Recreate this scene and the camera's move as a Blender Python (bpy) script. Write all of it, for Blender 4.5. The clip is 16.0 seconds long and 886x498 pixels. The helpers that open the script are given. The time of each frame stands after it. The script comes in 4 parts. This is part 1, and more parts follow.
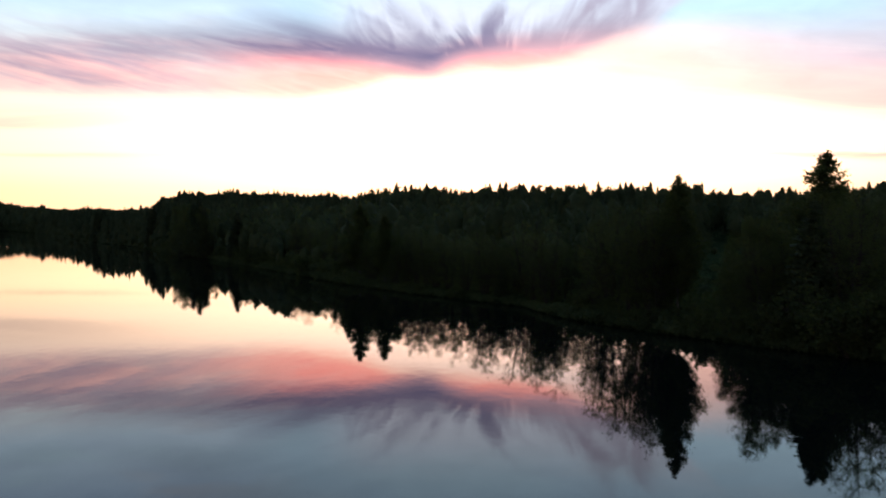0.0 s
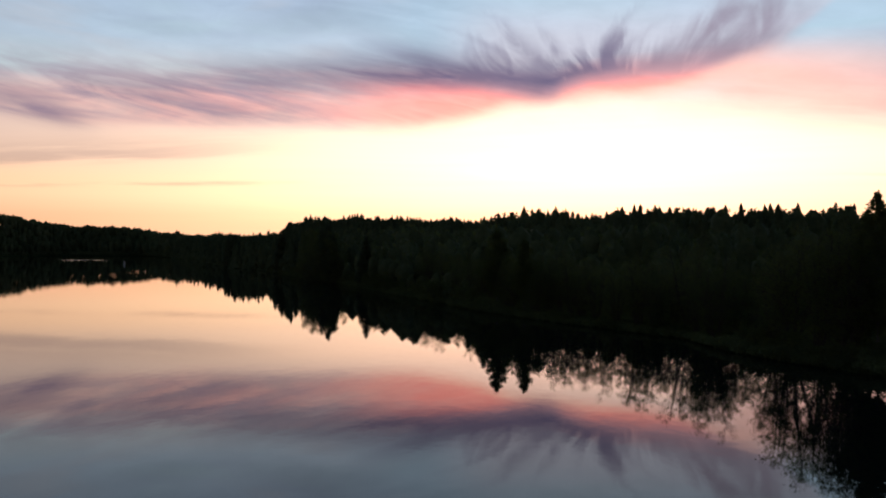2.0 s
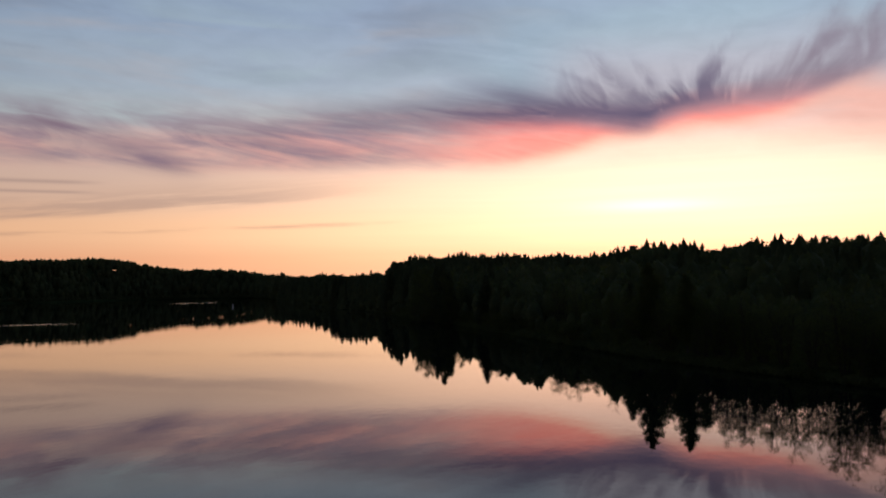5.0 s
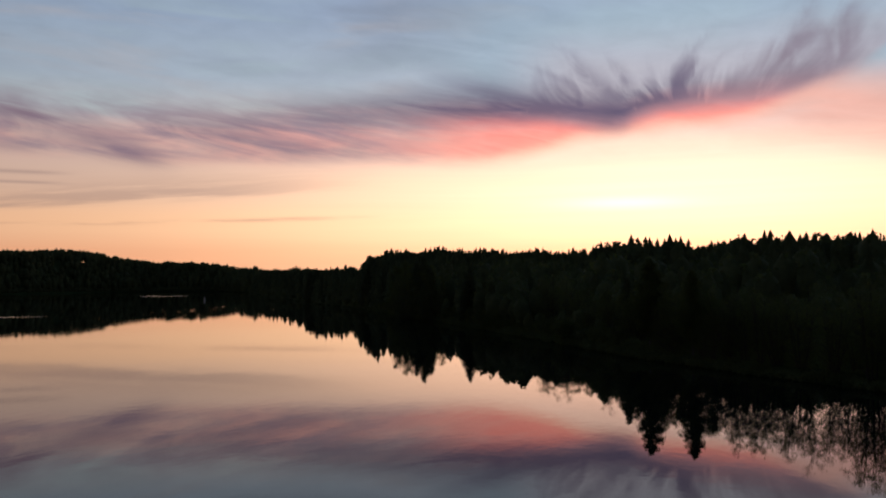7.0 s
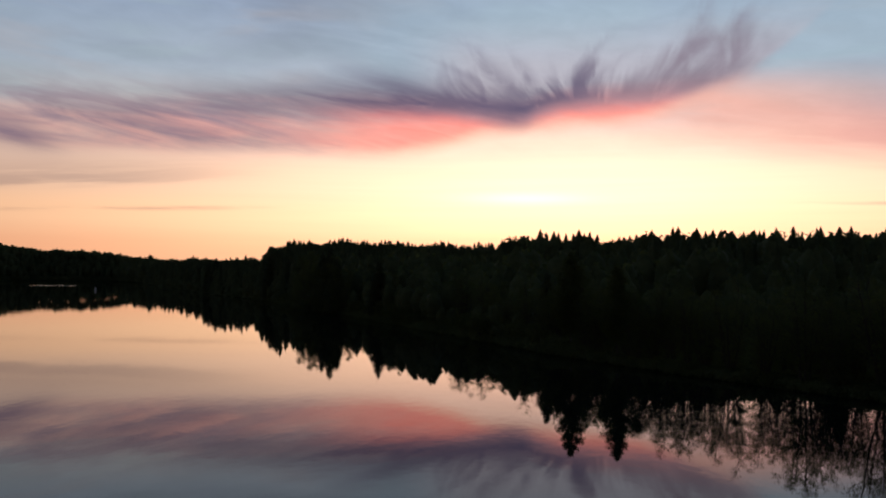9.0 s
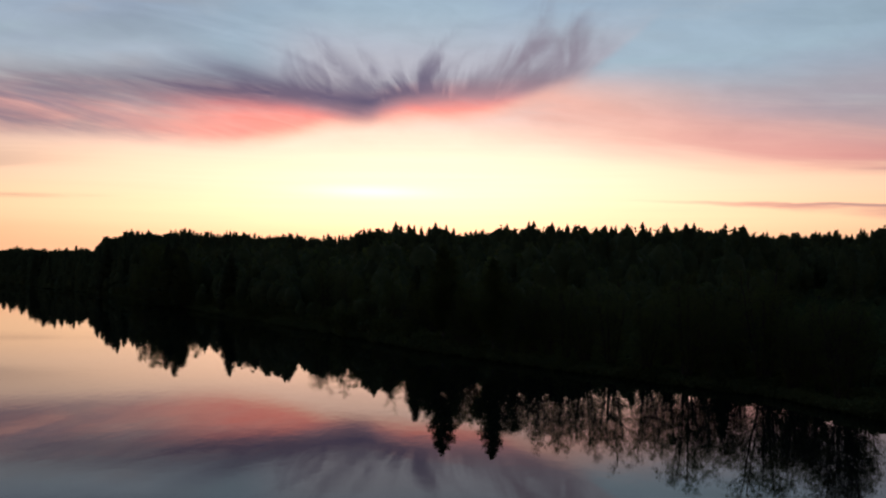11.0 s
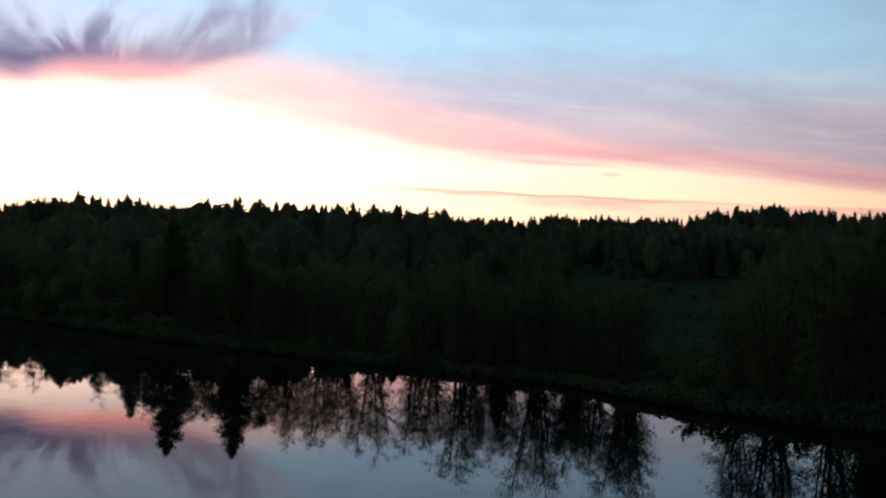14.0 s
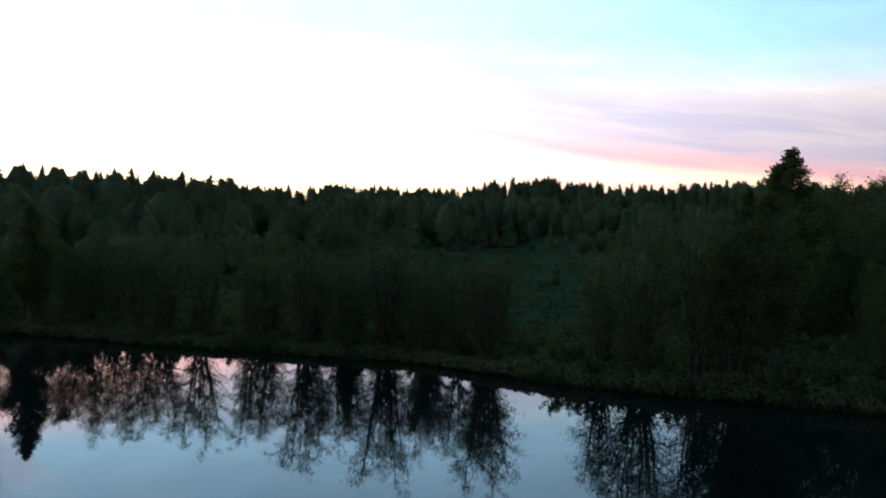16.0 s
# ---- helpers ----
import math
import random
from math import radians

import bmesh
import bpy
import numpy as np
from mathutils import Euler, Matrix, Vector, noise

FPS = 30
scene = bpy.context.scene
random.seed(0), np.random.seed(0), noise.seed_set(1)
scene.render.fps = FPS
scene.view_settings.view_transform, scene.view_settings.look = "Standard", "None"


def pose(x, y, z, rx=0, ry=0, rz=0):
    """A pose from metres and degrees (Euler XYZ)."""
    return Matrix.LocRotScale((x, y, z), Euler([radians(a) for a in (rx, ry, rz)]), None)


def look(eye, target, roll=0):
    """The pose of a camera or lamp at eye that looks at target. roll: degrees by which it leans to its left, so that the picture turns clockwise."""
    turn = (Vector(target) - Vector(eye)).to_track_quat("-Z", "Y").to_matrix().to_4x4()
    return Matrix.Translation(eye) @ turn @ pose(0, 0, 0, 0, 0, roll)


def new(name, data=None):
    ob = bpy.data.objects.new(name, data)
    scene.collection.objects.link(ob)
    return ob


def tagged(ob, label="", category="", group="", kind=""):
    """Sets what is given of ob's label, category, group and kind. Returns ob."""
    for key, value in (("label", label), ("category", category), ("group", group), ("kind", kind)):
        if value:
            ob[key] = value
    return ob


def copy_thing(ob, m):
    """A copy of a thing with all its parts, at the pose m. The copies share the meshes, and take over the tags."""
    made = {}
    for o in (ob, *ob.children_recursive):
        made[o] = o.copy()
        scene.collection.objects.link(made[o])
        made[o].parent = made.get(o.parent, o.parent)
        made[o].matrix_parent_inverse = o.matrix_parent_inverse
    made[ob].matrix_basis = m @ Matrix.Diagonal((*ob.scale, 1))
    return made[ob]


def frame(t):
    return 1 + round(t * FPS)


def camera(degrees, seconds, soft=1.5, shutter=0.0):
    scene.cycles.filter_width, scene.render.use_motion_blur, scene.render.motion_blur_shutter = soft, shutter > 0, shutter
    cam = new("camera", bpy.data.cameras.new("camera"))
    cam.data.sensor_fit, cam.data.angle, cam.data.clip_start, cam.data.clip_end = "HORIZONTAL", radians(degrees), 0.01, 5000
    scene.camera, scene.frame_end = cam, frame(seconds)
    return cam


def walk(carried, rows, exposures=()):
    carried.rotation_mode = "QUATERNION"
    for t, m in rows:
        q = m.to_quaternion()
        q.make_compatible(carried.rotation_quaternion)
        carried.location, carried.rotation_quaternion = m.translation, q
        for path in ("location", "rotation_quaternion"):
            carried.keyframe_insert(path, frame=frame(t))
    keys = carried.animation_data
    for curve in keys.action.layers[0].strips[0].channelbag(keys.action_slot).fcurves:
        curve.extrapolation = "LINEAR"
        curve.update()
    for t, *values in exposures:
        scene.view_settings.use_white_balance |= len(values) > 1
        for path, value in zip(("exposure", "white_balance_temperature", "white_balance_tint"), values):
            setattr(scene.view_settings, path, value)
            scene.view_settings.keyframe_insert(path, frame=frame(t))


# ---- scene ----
# the path: seconds, place, yaw to the left, pitch up, roll
PATH = [
    (0, -0.00, 0.00, 11.00, 0.00, -1.51, 0.24),
    (0.5, -1.03, 1.90, 10.95, 2.04, -1.07, 0.16),
    (1, -2.06, 3.82, 10.91, 4.05, -0.63, 0.20),
    (1.5, -3.11, 5.80, 10.88, 5.92, -0.28, 0.23),
    (2, -4.16, 7.87, 10.87, 7.57, 0.07, 0.21),
    (2.5, -5.29, 10.10, 10.87, 9.04, 0.39, 0.22),
    (3, -6.56, 12.47, 10.90, 10.30, 0.71, 0.13),
    (3.5, -8.07, 14.97, 10.96, 11.38, 1.09, 0.10),
    (4, -9.91, 17.52, 11.04, 12.29, 1.67, -0.17),
    (4.5, -11.79, 20.03, 11.12, 13.13, 2.16, -0.56),
    (5.2, -14.06, 23.38, 11.19, 13.92, 2.55, -0.82),
    (5.8, -15.54, 26.01, 11.19, 13.96, 2.53, -0.71),
    (6.4, -16.73, 28.45, 11.16, 13.37, 2.35, -0.48),
    (7, -17.80, 30.73, 11.14, 12.12, 2.19, -0.29),
    (7.5, -18.68, 32.57, 11.12, 10.81, 2.11, -0.21),
    (8, -19.48, 34.32, 11.11, 9.31, 1.97, 0.09),
    (8.8, -20.72, 36.96, 11.10, 6.61, 1.79, 0.40),
    (9.6, -22.00, 39.36, 11.09, 3.25, 1.66, 0.50),
    (10.5, -23.76, 41.92, 11.07, -1.34, 1.51, 0.60),
    (11, -24.87, 43.33, 11.05, -4.14, 1.40, 0.69),
    (11.5, -26.06, 44.76, 11.04, -7.20, 1.30, 0.92),
    (12, -27.26, 46.28, 11.02, -10.50, 1.21, 1.19),
    (12.5, -28.45, 47.97, 11.01, -13.98, 1.09, 1.47),
    (13, -29.57, 49.86, 10.99, -17.57, 0.95, 1.62),
    (13.5, -30.58, 51.88, 10.96, -21.11, 0.75, 1.79),
    (14, -31.51, 53.96, 10.94, -24.71, 0.49, 1.79),
    (14.5, -32.39, 56.04, 10.92, -28.13, 0.12, 1.97),
    (15, -33.25, 58.10, 10.90, -31.82, -0.30, 1.89),
    (15.5, -34.07, 60.21, 10.89, -35.60, -0.71, 1.74),
    (16, -34.76, 62.46, 10.91, -39.55, -1.03, 1.71),
]
cam = camera(52.85, 16.0, soft=1.9, shutter=0.5)


def aim(x, y, z, yaw, pitch, roll):
    return pose(x, y, z, 0, 0, yaw) @ pose(0, 0, 0, 90 + pitch) @ pose(0, 0, 0, 0, 0, roll)


EXPOSURES = [(0, 1.0, 6500, 10), (1, 0.7, 6550, 11), (2, 0.42, 6650, 14), (3, 0.17, 6800, 16), (4, 0.05, 6900, 17), (7.5, 0.0, 6950, 18), (11, 0.0, 6850, 16),
             (12.5, 0.22, 6550, 12), (13.5, 0.5, 6250, 10), (14.5, 0.95, 6000, 8), (15.2, 1.4, 5850, 5), (16, 1.78, 5700, 2)]
walk(cam, [(t, aim(*r)) for t, *r in PATH], EXPOSURES)

# ---- sky and light ----
SUN_AZ = 2.0    # degrees to the right of +y
world = bpy.data.worlds.new("dusk_sky")
scene.world = world
world.use_nodes = True
wt = world.node_tree
wt.nodes.clear()


class Ex:
    """A number in a node tree, with arithmetic."""

    def __init__(self, tree, socket):
        self.tree, self.socket = tree, socket

    def op(self, kind, *others, clamp=False):
        n = self.tree.nodes.new("ShaderNodeMath")
        n.operation, n.use_clamp = kind, clamp
        for i, o in enumerate((self, *others)):
            if isinstance(o, Ex):
                self.tree.links.new(o.socket, n.inputs[i])
            else:
                n.inputs[i].default_value = o
        return Ex(self.tree, n.outputs[0])

    def __add__(self, o):
        return self.op("ADD", o)

    def __sub__(self, o):
        return self.op("SUBTRACT", o)

    def __mul__(self, o):
        return self.op("MULTIPLY", o)

    def __truediv__(self, o):
        return self.op("DIVIDE", o)

    def inv(self):
        return (self * -1.0) + 1.0

    def step(self, lo, hi):
        """0 below lo, 1 above hi, smooth between; lo and hi may be Ex."""
        n = self.tree.nodes.new("ShaderNodeMapRange")
        n.interpolation_type = "SMOOTHSTEP"
        for i, o in ((0, self), (1, lo), (2, hi)):
            if isinstance(o, Ex):
                self.tree.links.new(o.socket, n.inputs[i])
            else:
                n.inputs[i].default_value = o
        return Ex(self.tree, n.outputs[0])

    def bell(self, middle, width):
        d = (self - middle) / width
        return (d * d * -1.0).op("EXPONENT")

    def curve(self, points, x0, x1, y1):
        """A smooth curve through points (x, y), x from x0 to x1, y from 0 to y1."""
        n = self.tree.nodes.new("ShaderNodeFloatCurve")
        pts = sorted(((x - x0) / (x1 - x0), y / y1) for x, y in points)
        c = n.mapping.curves[0]
        c.points[0].location, c.points[1].location = pts[0], pts[-1]
        for q in pts[1:-1]:
            c.points.new(*q)
        n.mapping.update()
        self.tree.links.new(((self - x0) / (x1 - x0)).socket, n.inputs[1])
        return Ex(self.tree, n.outputs[0]) * y1


def vec(tree, x, y, z=0.0):
    n = tree.nodes.new("ShaderNodeCombineXYZ")
    for i, o in enumerate((x, y, z)):
        if isinstance(o, Ex):
            tree.links.new(o.socket, n.inputs[i])
        else:
            n.inputs[i].default_value = o
    return n.outputs[0]


def fuzz(tree, v, scale=1.0, detail=3.0, rough=0.5, warp=0.0):
    n = tree.nodes.new("ShaderNodeTexNoise")
    tree.links.new(v, n.inputs["Vector"])
    n.inputs["Scale"].default_value, n.inputs["Detail"].default_value = scale, detail
    n.inputs["Roughness"].default_value, n.inputs["Distortion"].default_value = rough, warp
    return Ex(tree, n.outputs["Fac"])


def blend(tree, a, b, fac, kind="MIX"):
    n = tree.nodes.new("ShaderNodeMix")
    n.data_type, n.blend_type, n.clamp_factor = "RGBA", kind, True
    for s, o in ((0, fac), (6, a), (7, b)):
        if isinstance(o, Ex):
            tree.links.new(o.socket, n.inputs[s])
        elif isinstance(o, (int, float)):
            n.inputs[s].default_value = o
        elif isinstance(o, tuple):
            n.inputs[s].default_value = (*o, 1)
        else:
            tree.links.new(o, n.inputs[s])
    return n.outputs[2]


def ramp(tree, x, stops, top):
    n = tree.nodes.new("ShaderNodeValToRGB")
    n.color_ramp.interpolation = "EASE"
    e = n.color_ramp.elements
    while len(e) < len(stops):
        e.new(0.5)
    for el, (at, col) in zip(e, stops):
        el.position, el.color = at / top, (*col, 1)
    tree.links.new((x / top).socket, n.inputs[0])
    return n.outputs[0]


coord = wt.nodes.new("ShaderNodeTexCoord")
sep = wt.nodes.new("ShaderNodeSeparateXYZ")
wt.links.new(coord.outputs["Generated"], sep.inputs[0])
dx, dy, dz = (Ex(wt, sep.outputs[i]) for i in range(3))
DEG = 180 / math.pi
u = (dx * -1.0).op("ARCTAN2", dy) * DEG        # degrees to the left of +y
v = dz.op("ARCSINE") * DEG                     # degrees above the horizon
off = (u + SUN_AZ)

nishita = wt.nodes.new("ShaderNodeTexSky")
nishita.sky_type, nishita.sun_disc = "NISHITA", False
nishita.sun_elevation, nishita.sun_rotation = radians(1.0), radians(SUN_AZ)
nishita.air_density, nishita.dust_density = 1.2, 1.5

# clear sky: warm at the horizon, cold above, a broad glow over the set sun
clear = ramp(wt, v.op("MAXIMUM", 0.0), [
    (0, (0.86, 0.39, 0.24)), (1.6, (0.91, 0.45, 0.27)), (3.6, (0.98, 0.60, 0.38)), (6.0, (0.89, 0.60, 0.44)),
    (8.4, (0.74, 0.555, 0.49)), (10.5, (0.43, 0.51, 0.56)), (13, (0.335, 0.46, 0.585)), (18, (0.25, 0.37, 0.535)),
    (38, (0.14, 0.225, 0.375)), (90, (0.10, 0.145, 0.25))], 90)
thin = wt.nodes.new("ShaderNodeVectorMath")
thin.operation = "SCALE"
wt.links.new(nishita.outputs[0], thin.inputs[0])
thin.inputs["Scale"].default_value = 0.02
clear = blend(wt, clear, thin.outputs[0], 1.0, "ADD")
wisp = fuzz(wt, vec(wt, u * 0.06, v * 0.35), 1.0, 3, 0.5, 0.5)
aloft = v.step(9.5, 12.5) * v.step(22, 40).inv()
clear = blend(wt, clear, (0.42, 0.45, 0.50), wisp.step(0.50, 0.68) * aloft * 0.65)
clear = blend(wt, clear, (0.37, 0.52, 0.59), wisp.step(0.5, 0.34) * v.step(9.5, 11.5) * v.step(15, 20).inv() * 0.5)
smoke = fuzz(wt, vec(wt, u * 0.05 + 11.0, v * 0.28 - u * 0.02), 1.0, 3, 0.5, 0.6)
clear = blend(wt, clear, (0.22, 0.29, 0.39), smoke.step(0.5, 0.66) * v.step(11.5, 15) * v.step(25, 45).inv() * 0.6)
bands = fuzz(wt, vec(wt, u * 0.05 + 9.0, v * 1.9), 1.0, 4, 0.6, 0.3) * 0.36 + 0.82
wide = off.bell(0, 31) * v.bell(2.5, 6.4) * bands
core = (u + 3.5).bell(0, 19) * v.bell(5.6, 3.5) * bands
clear = blend(wt, clear, (0.36, 0.285, 0.14), wide, "ADD")
clear = blend(wt, clear, (0.52, 0.285, 0.26), core, "ADD")
clear = blend(wt, clear, (0.25, 0.25, 0.25), (u - 0.5).bell(0, 3.5) * v.bell(5.0, 0.35), "ADD")
clear = blend(wt, clear, (0.335, 0.505, 0.625), v.step(10.5, 13.0) * v.step(21, 15) * u.step(17, 6) * 0.62)
# the low sky greys away from the glow
clear = blend(wt, clear, (0.62, 0.50, 0.455), u.step(13, 36) * v.step(4.2, 6.8) * v.step(10.5, 8.0) * 0.5)
# low thin veils on both sides
veil = fuzz(wt, vec(wt, u * 0.12 + 3.0, v * 1.5), 1.0, 4, 0.55)
streaks = fuzz(wt, vec(wt, u * 0.11 + 4.0, (v + u * 0.075) * 1.6), 1.0, 5, 0.6, 0.3)
edge_l = v - (u * -0.078 + 7.45)
line_l = edge_l.step(-0.25, 0.15) * edge_l.step(2.0, 0.2) * u.step(14, 30)
clear = blend(wt, clear, (0.49, 0.35, 0.30), line_l * streaks.step(0.3, 0.62) * 0.62)
line_m = (v - (u * -0.034 + 4.84)).bell(0, 0.12) * u.step(15, 22)
clear = blend(wt, clear, (0.52, 0.33, 0.25), line_m * veil.step(0.35, 0.6) * 0.55)
fleck_l = (v - 6.6).bell(0, 0.12).op("MAXIMUM", (v - 6.0).bell(0, 0.1)) * u.step(34, 37)
clear = blend(wt, clear, (0.42, 0.31, 0.29), fleck_l * 0.5)
edge_r = v - (u * 0.030 + 5.07) + (fuzz(wt, vec(wt, u * 0.28, 2.0), 1.0, 3, 0.5) - 0.5) * 0.4
deep_r = u.step(-15, -42) * -1.5 - 0.12
line_r = edge_r.step(0.10, -0.06) * edge_r.step(deep_r, deep_r * 0.3) * u.step(-14, -26)
clear = blend(wt, clear, (0.74, 0.37, 0.31), line_r * (veil.step(0.3, 0.65) * 0.6 + 0.25))
line_s = (edge_r + 0.02).bell(0, 0.08) * u.step(-24, -29) * u.step(-44, -36)
clear = blend(wt, clear, (0.40, 0.26, 0.27), line_s * 0.65)
line_t = (v - 6.15 - (u + 32) * 0.03).bell(0, 0.1) * u.step(-28, -31) * u.step(-36, -33)
line_t = line_t.op("MAXIMUM", (v - 5.5).bell(0, 0.14) * u.bell(-35.2, 0.7))
clear = blend(wt, clear, (0.46, 0.31, 0.30), line_t * 0.5)

# the long cloud: a fire-red rim below, violet above, torn upward into a fan of strands
low = fuzz(wt, vec(wt, u * 0.16, v * 0.5), 1.0, 4, 0.55, 0.3)
vw = v + (low - 0.5) * 0.7
rim = u.curve([(50, 7.3), (36, 7.7), (29, 7.6), (24, 7.7), (18, 7.8), (12, 7.75), (8, 8.0), (5.9, 8.4), (3, 9.15), (1, 9.4), (-1, 9.55),
               (-4.3, 9.7), (-6, 9.8), (-7.6, 10.1), (-9.2, 10.6), (-10.7, 11.2), (-12.5, 12.0), (-14, 12.9), (-20, 17.5)], -20, 50, 20)
under = u.curve([(50, 8.8), (30, 9.2), (24, 9.6), (19, 9.9), (15, 10.2), (11.5, 10.2), (8, 10.1), (4.4, 10.0), (2.6, 9.75), (1, 9.6), (-0.3, 10.05), (-2, 10.45),
                 (-4.5, 10.75), (-7, 10.75), (-8.5, 10.9), (-10, 11.1), (-12.5, 12.0), (-14, 12.9), (-20, 17.5)], -20, 50, 20)
top = u.curve([(50, 10.5), (30, 11.0), (25, 11.5), (22, 12.1), (18, 12.3), (12.4, 12.5), (9.8, 12.6), (7.3, 12.6), (4.4, 12.3), (1, 12.2),
               (-3, 12.2), (-7, 12.0), (-11, 12.6), (-20, 18.5)], -20, 50, 20)
rim, under, top = rim - 0.25, under - 0.25, top - 0.15
east = u.step(60, 42)
# streaks that fall away to the right through the body of the cloud, and rays that spread out over its foot
lean = fuzz(wt, vec(wt, u * 0.12, (v - u * 0.16) * 0.75), 1.0, 4, 0.55, 0.9)
lean_fine = fuzz(wt, vec(wt, u * 0.26 + 3.0, (v - u * 0.18) * 1.6), 1.0, 3, 0.5, 0.8)
foot_u, foot_v = u + 3.4, v - 7.6
ray = foot_u.op("ARCTAN2", foot_v)
out = (foot_u * foot_u + foot_v * foot_v).op("SQRT")
bent = ray + (out - 4.0) * ray * 0.03
rays = fuzz(wt, vec(wt, bent * 3.4 + 2.0, out * 0.26), 1.0, 2.5, 0.5, 0.7)
rays_fine = fuzz(wt, vec(wt, bent * 8.0, out * 0.34 + 5.0), 1.0, 5, 0.6, 0.9)
fan = u.step(9.5, 3.5)
fire = fuzz(wt, vec(wt, u * 0.13 + 7.0, v * 0.9 - u * 0.10), 1.0, 5, 0.6, 0.5).step(0.28, 0.66)
pale = u.step(6, 16)
pink = vw.step(rim - 0.55, rim + 0.9) * vw.step(under + 2.0, under + 0.3) * east * u.step(-13, -7.5)
redrim = blend(wt, blend(wt, (1.20, 0.56, 0.40), (1.15, 0.315, 0.26), (vw - rim).step(0.0, 1.1)), blend(wt, (0.64, 0.345, 0.33), (0.37, 0.235, 0.28), fire), pale * (fire * 0.35 + 0.65))
sky = blend(wt, clear, redrim, pink * (lean_fine * 0.45 + 0.62) * (pale * -0.2 + 1.0) * (u.step(21, 31) * -0.4 + 1.0))
# mauve shreds on the left, streaming down into the cloud
mauve = lean.step(0.36, 0.66) * 0.8 + lean_fine.step(0.35, 0.7) * 0.2
shred = v.step(rim - 0.1, rim + 0.9) * v.step(12.6, 9.6) * u.step(11, 21) * east
sky = blend(wt, sky, (0.29, 0.235, 0.305), mauve * shred * 0.85)
wing_a = (v - (u * 0.285 - 0.75)).bell(0, 0.8) * u.step(28, 32) * u.step(42, 36)
wing_b = (v - (u * 0.15 + 5.35)).bell(0, 0.65) * u.step(18, 22) * u.step(32, 27)
sky = blend(wt, sky, (0.25, 0.19, 0.255), (wing_a + wing_b) * (mauve * 0.6 + 0.45) * 0.85)
# thin rosy air between the strands
haze = vw.step(under - 0.2, under + 0.7) * v.step(17.0, 12.5) * v.step(rim, rim + 0.8) * fan
sky = blend(wt, sky, (0.60, 0.50, 0.55), haze * 0.42)


def plume(foot, mid, tip, broad, strength):
    """One soft strand of cloud, bent through three places (u, v), broad at its foot, feathered at its tip."""
    s = (v - foot[1]) / (tip[1] - foot[1])
    m = (mid[1] - foot[1]) / (tip[1] - foot[1])
    b = ((mid[0] - foot[0]) - m * (tip[0] - foot[0])) / (m * m - m)
    a = tip[0] - foot[0] - b
    off_line = (u + (rays - 0.5) * 1.6 + (rays_fine - 0.5) * 1.0) - (s * a + s * s * b + foot[0])
    width = s.step(1.3, -0.2) * broad * 1.3 + broad * 0.75
    return (off_line / width).bell(0, 1.0) * s.step(-0.6, 0.1) * (s + (rays_fine - 0.5) * 0.9).step(1.35, 0.3) * strength


strands = [((-0.6, 10.3), (2.6, 12.0), (7.2, 13.9), 0.55, 0.5), ((-0.8, 10.4), (2.2, 12.7), (3.9, 14.4), 0.72, 0.95), ((-1.4, 10.8), (0.1, 12.4), (1.2, 13.9), 0.5, 0.7),
           ((-1.8, 10.9), (-1.35, 12.4), (-1.0, 13.6), 0.42, 0.5), ((-2.7, 10.9), (-2.95, 12.8), (-4.2, 14.6), 0.45, 0.92), ((-3.8, 11.0), (-4.2, 12.3), (-5.6, 13.7), 0.42, 0.55),
           ((-5.5, 11.1), (-6.5, 12.3), (-7.1, 13.8), 0.5, 0.4), ((-6.9, 11.2), (-9.1, 13.4), (-10.6, 16.6), 0.72, 0.85), ((-8.6, 11.2), (-11.3, 13.4), (-14.0, 16.0), 0.8, 0.45)]
fringe = None
for st in strands:
    p = plume(*st)
    fringe = p if fringe is None else fringe.op("MAXIMUM", p)
height = u.curve([(14, 1.5), (9, 2.4), (7, 3.3), (4, 4.1), (1, 3.9), (-1.8, 3.1), (-4.2, 4.0), (-6.5, 3.3), (-9, 4.7), (-11, 5.2), (-13.5, 4.0), (-17, 2.5)], -17, 14, 8)
risen = (v - under) / height
feather = (rays - 0.5) * 2.1 + (rays_fine - 0.5) * 0.5
torn = (feather + 1.12 - risen * 1.2 + fringe * 0.55).step(-0.05, 1.1)
torn = torn * vw.step(under - 0.5, under + 1.2) * u.step(14, 6) * u.step(-16.5, -12) * (u.step(-1.5, -7) * -0.22 + 0.98)
fringe = torn.op("MAXIMUM", fringe * 0.6 * vw.step(under - 0.4, under + 1.0))
body = vw.step(under - 0.55, under + 1.3) * (v + (lean - 0.5) * 1.6).step(top + 0.7, top - 1.1) * u.step(-13, -5) * u.step(29, 14)
heavy = (v - (u * 0.23 + 9.75)).bell(0, 1.1) * u.step(-1.5, 1.5) * u.step(15, 8)
thick = (lean.step(0.3, 0.62) * 0.3 + lean_fine * 0.3 + 0.58) * (u.step(20, 9) * 0.3 + 0.7) * (u.step(-1.5, -7) * -0.25 + 1.0)
violet = (body * thick).op("MAXIMUM", fringe).op("MAXIMUM", heavy * (lean_fine * 0.4 + 0.72) * vw.step(under - 0.5, under + 1.0))
sky = blend(wt, sky, blend(wt, (0.125, 0.108, 0.185), (0.185, 0.14, 0.20), u.step(-2, -8)), violet * 0.94)

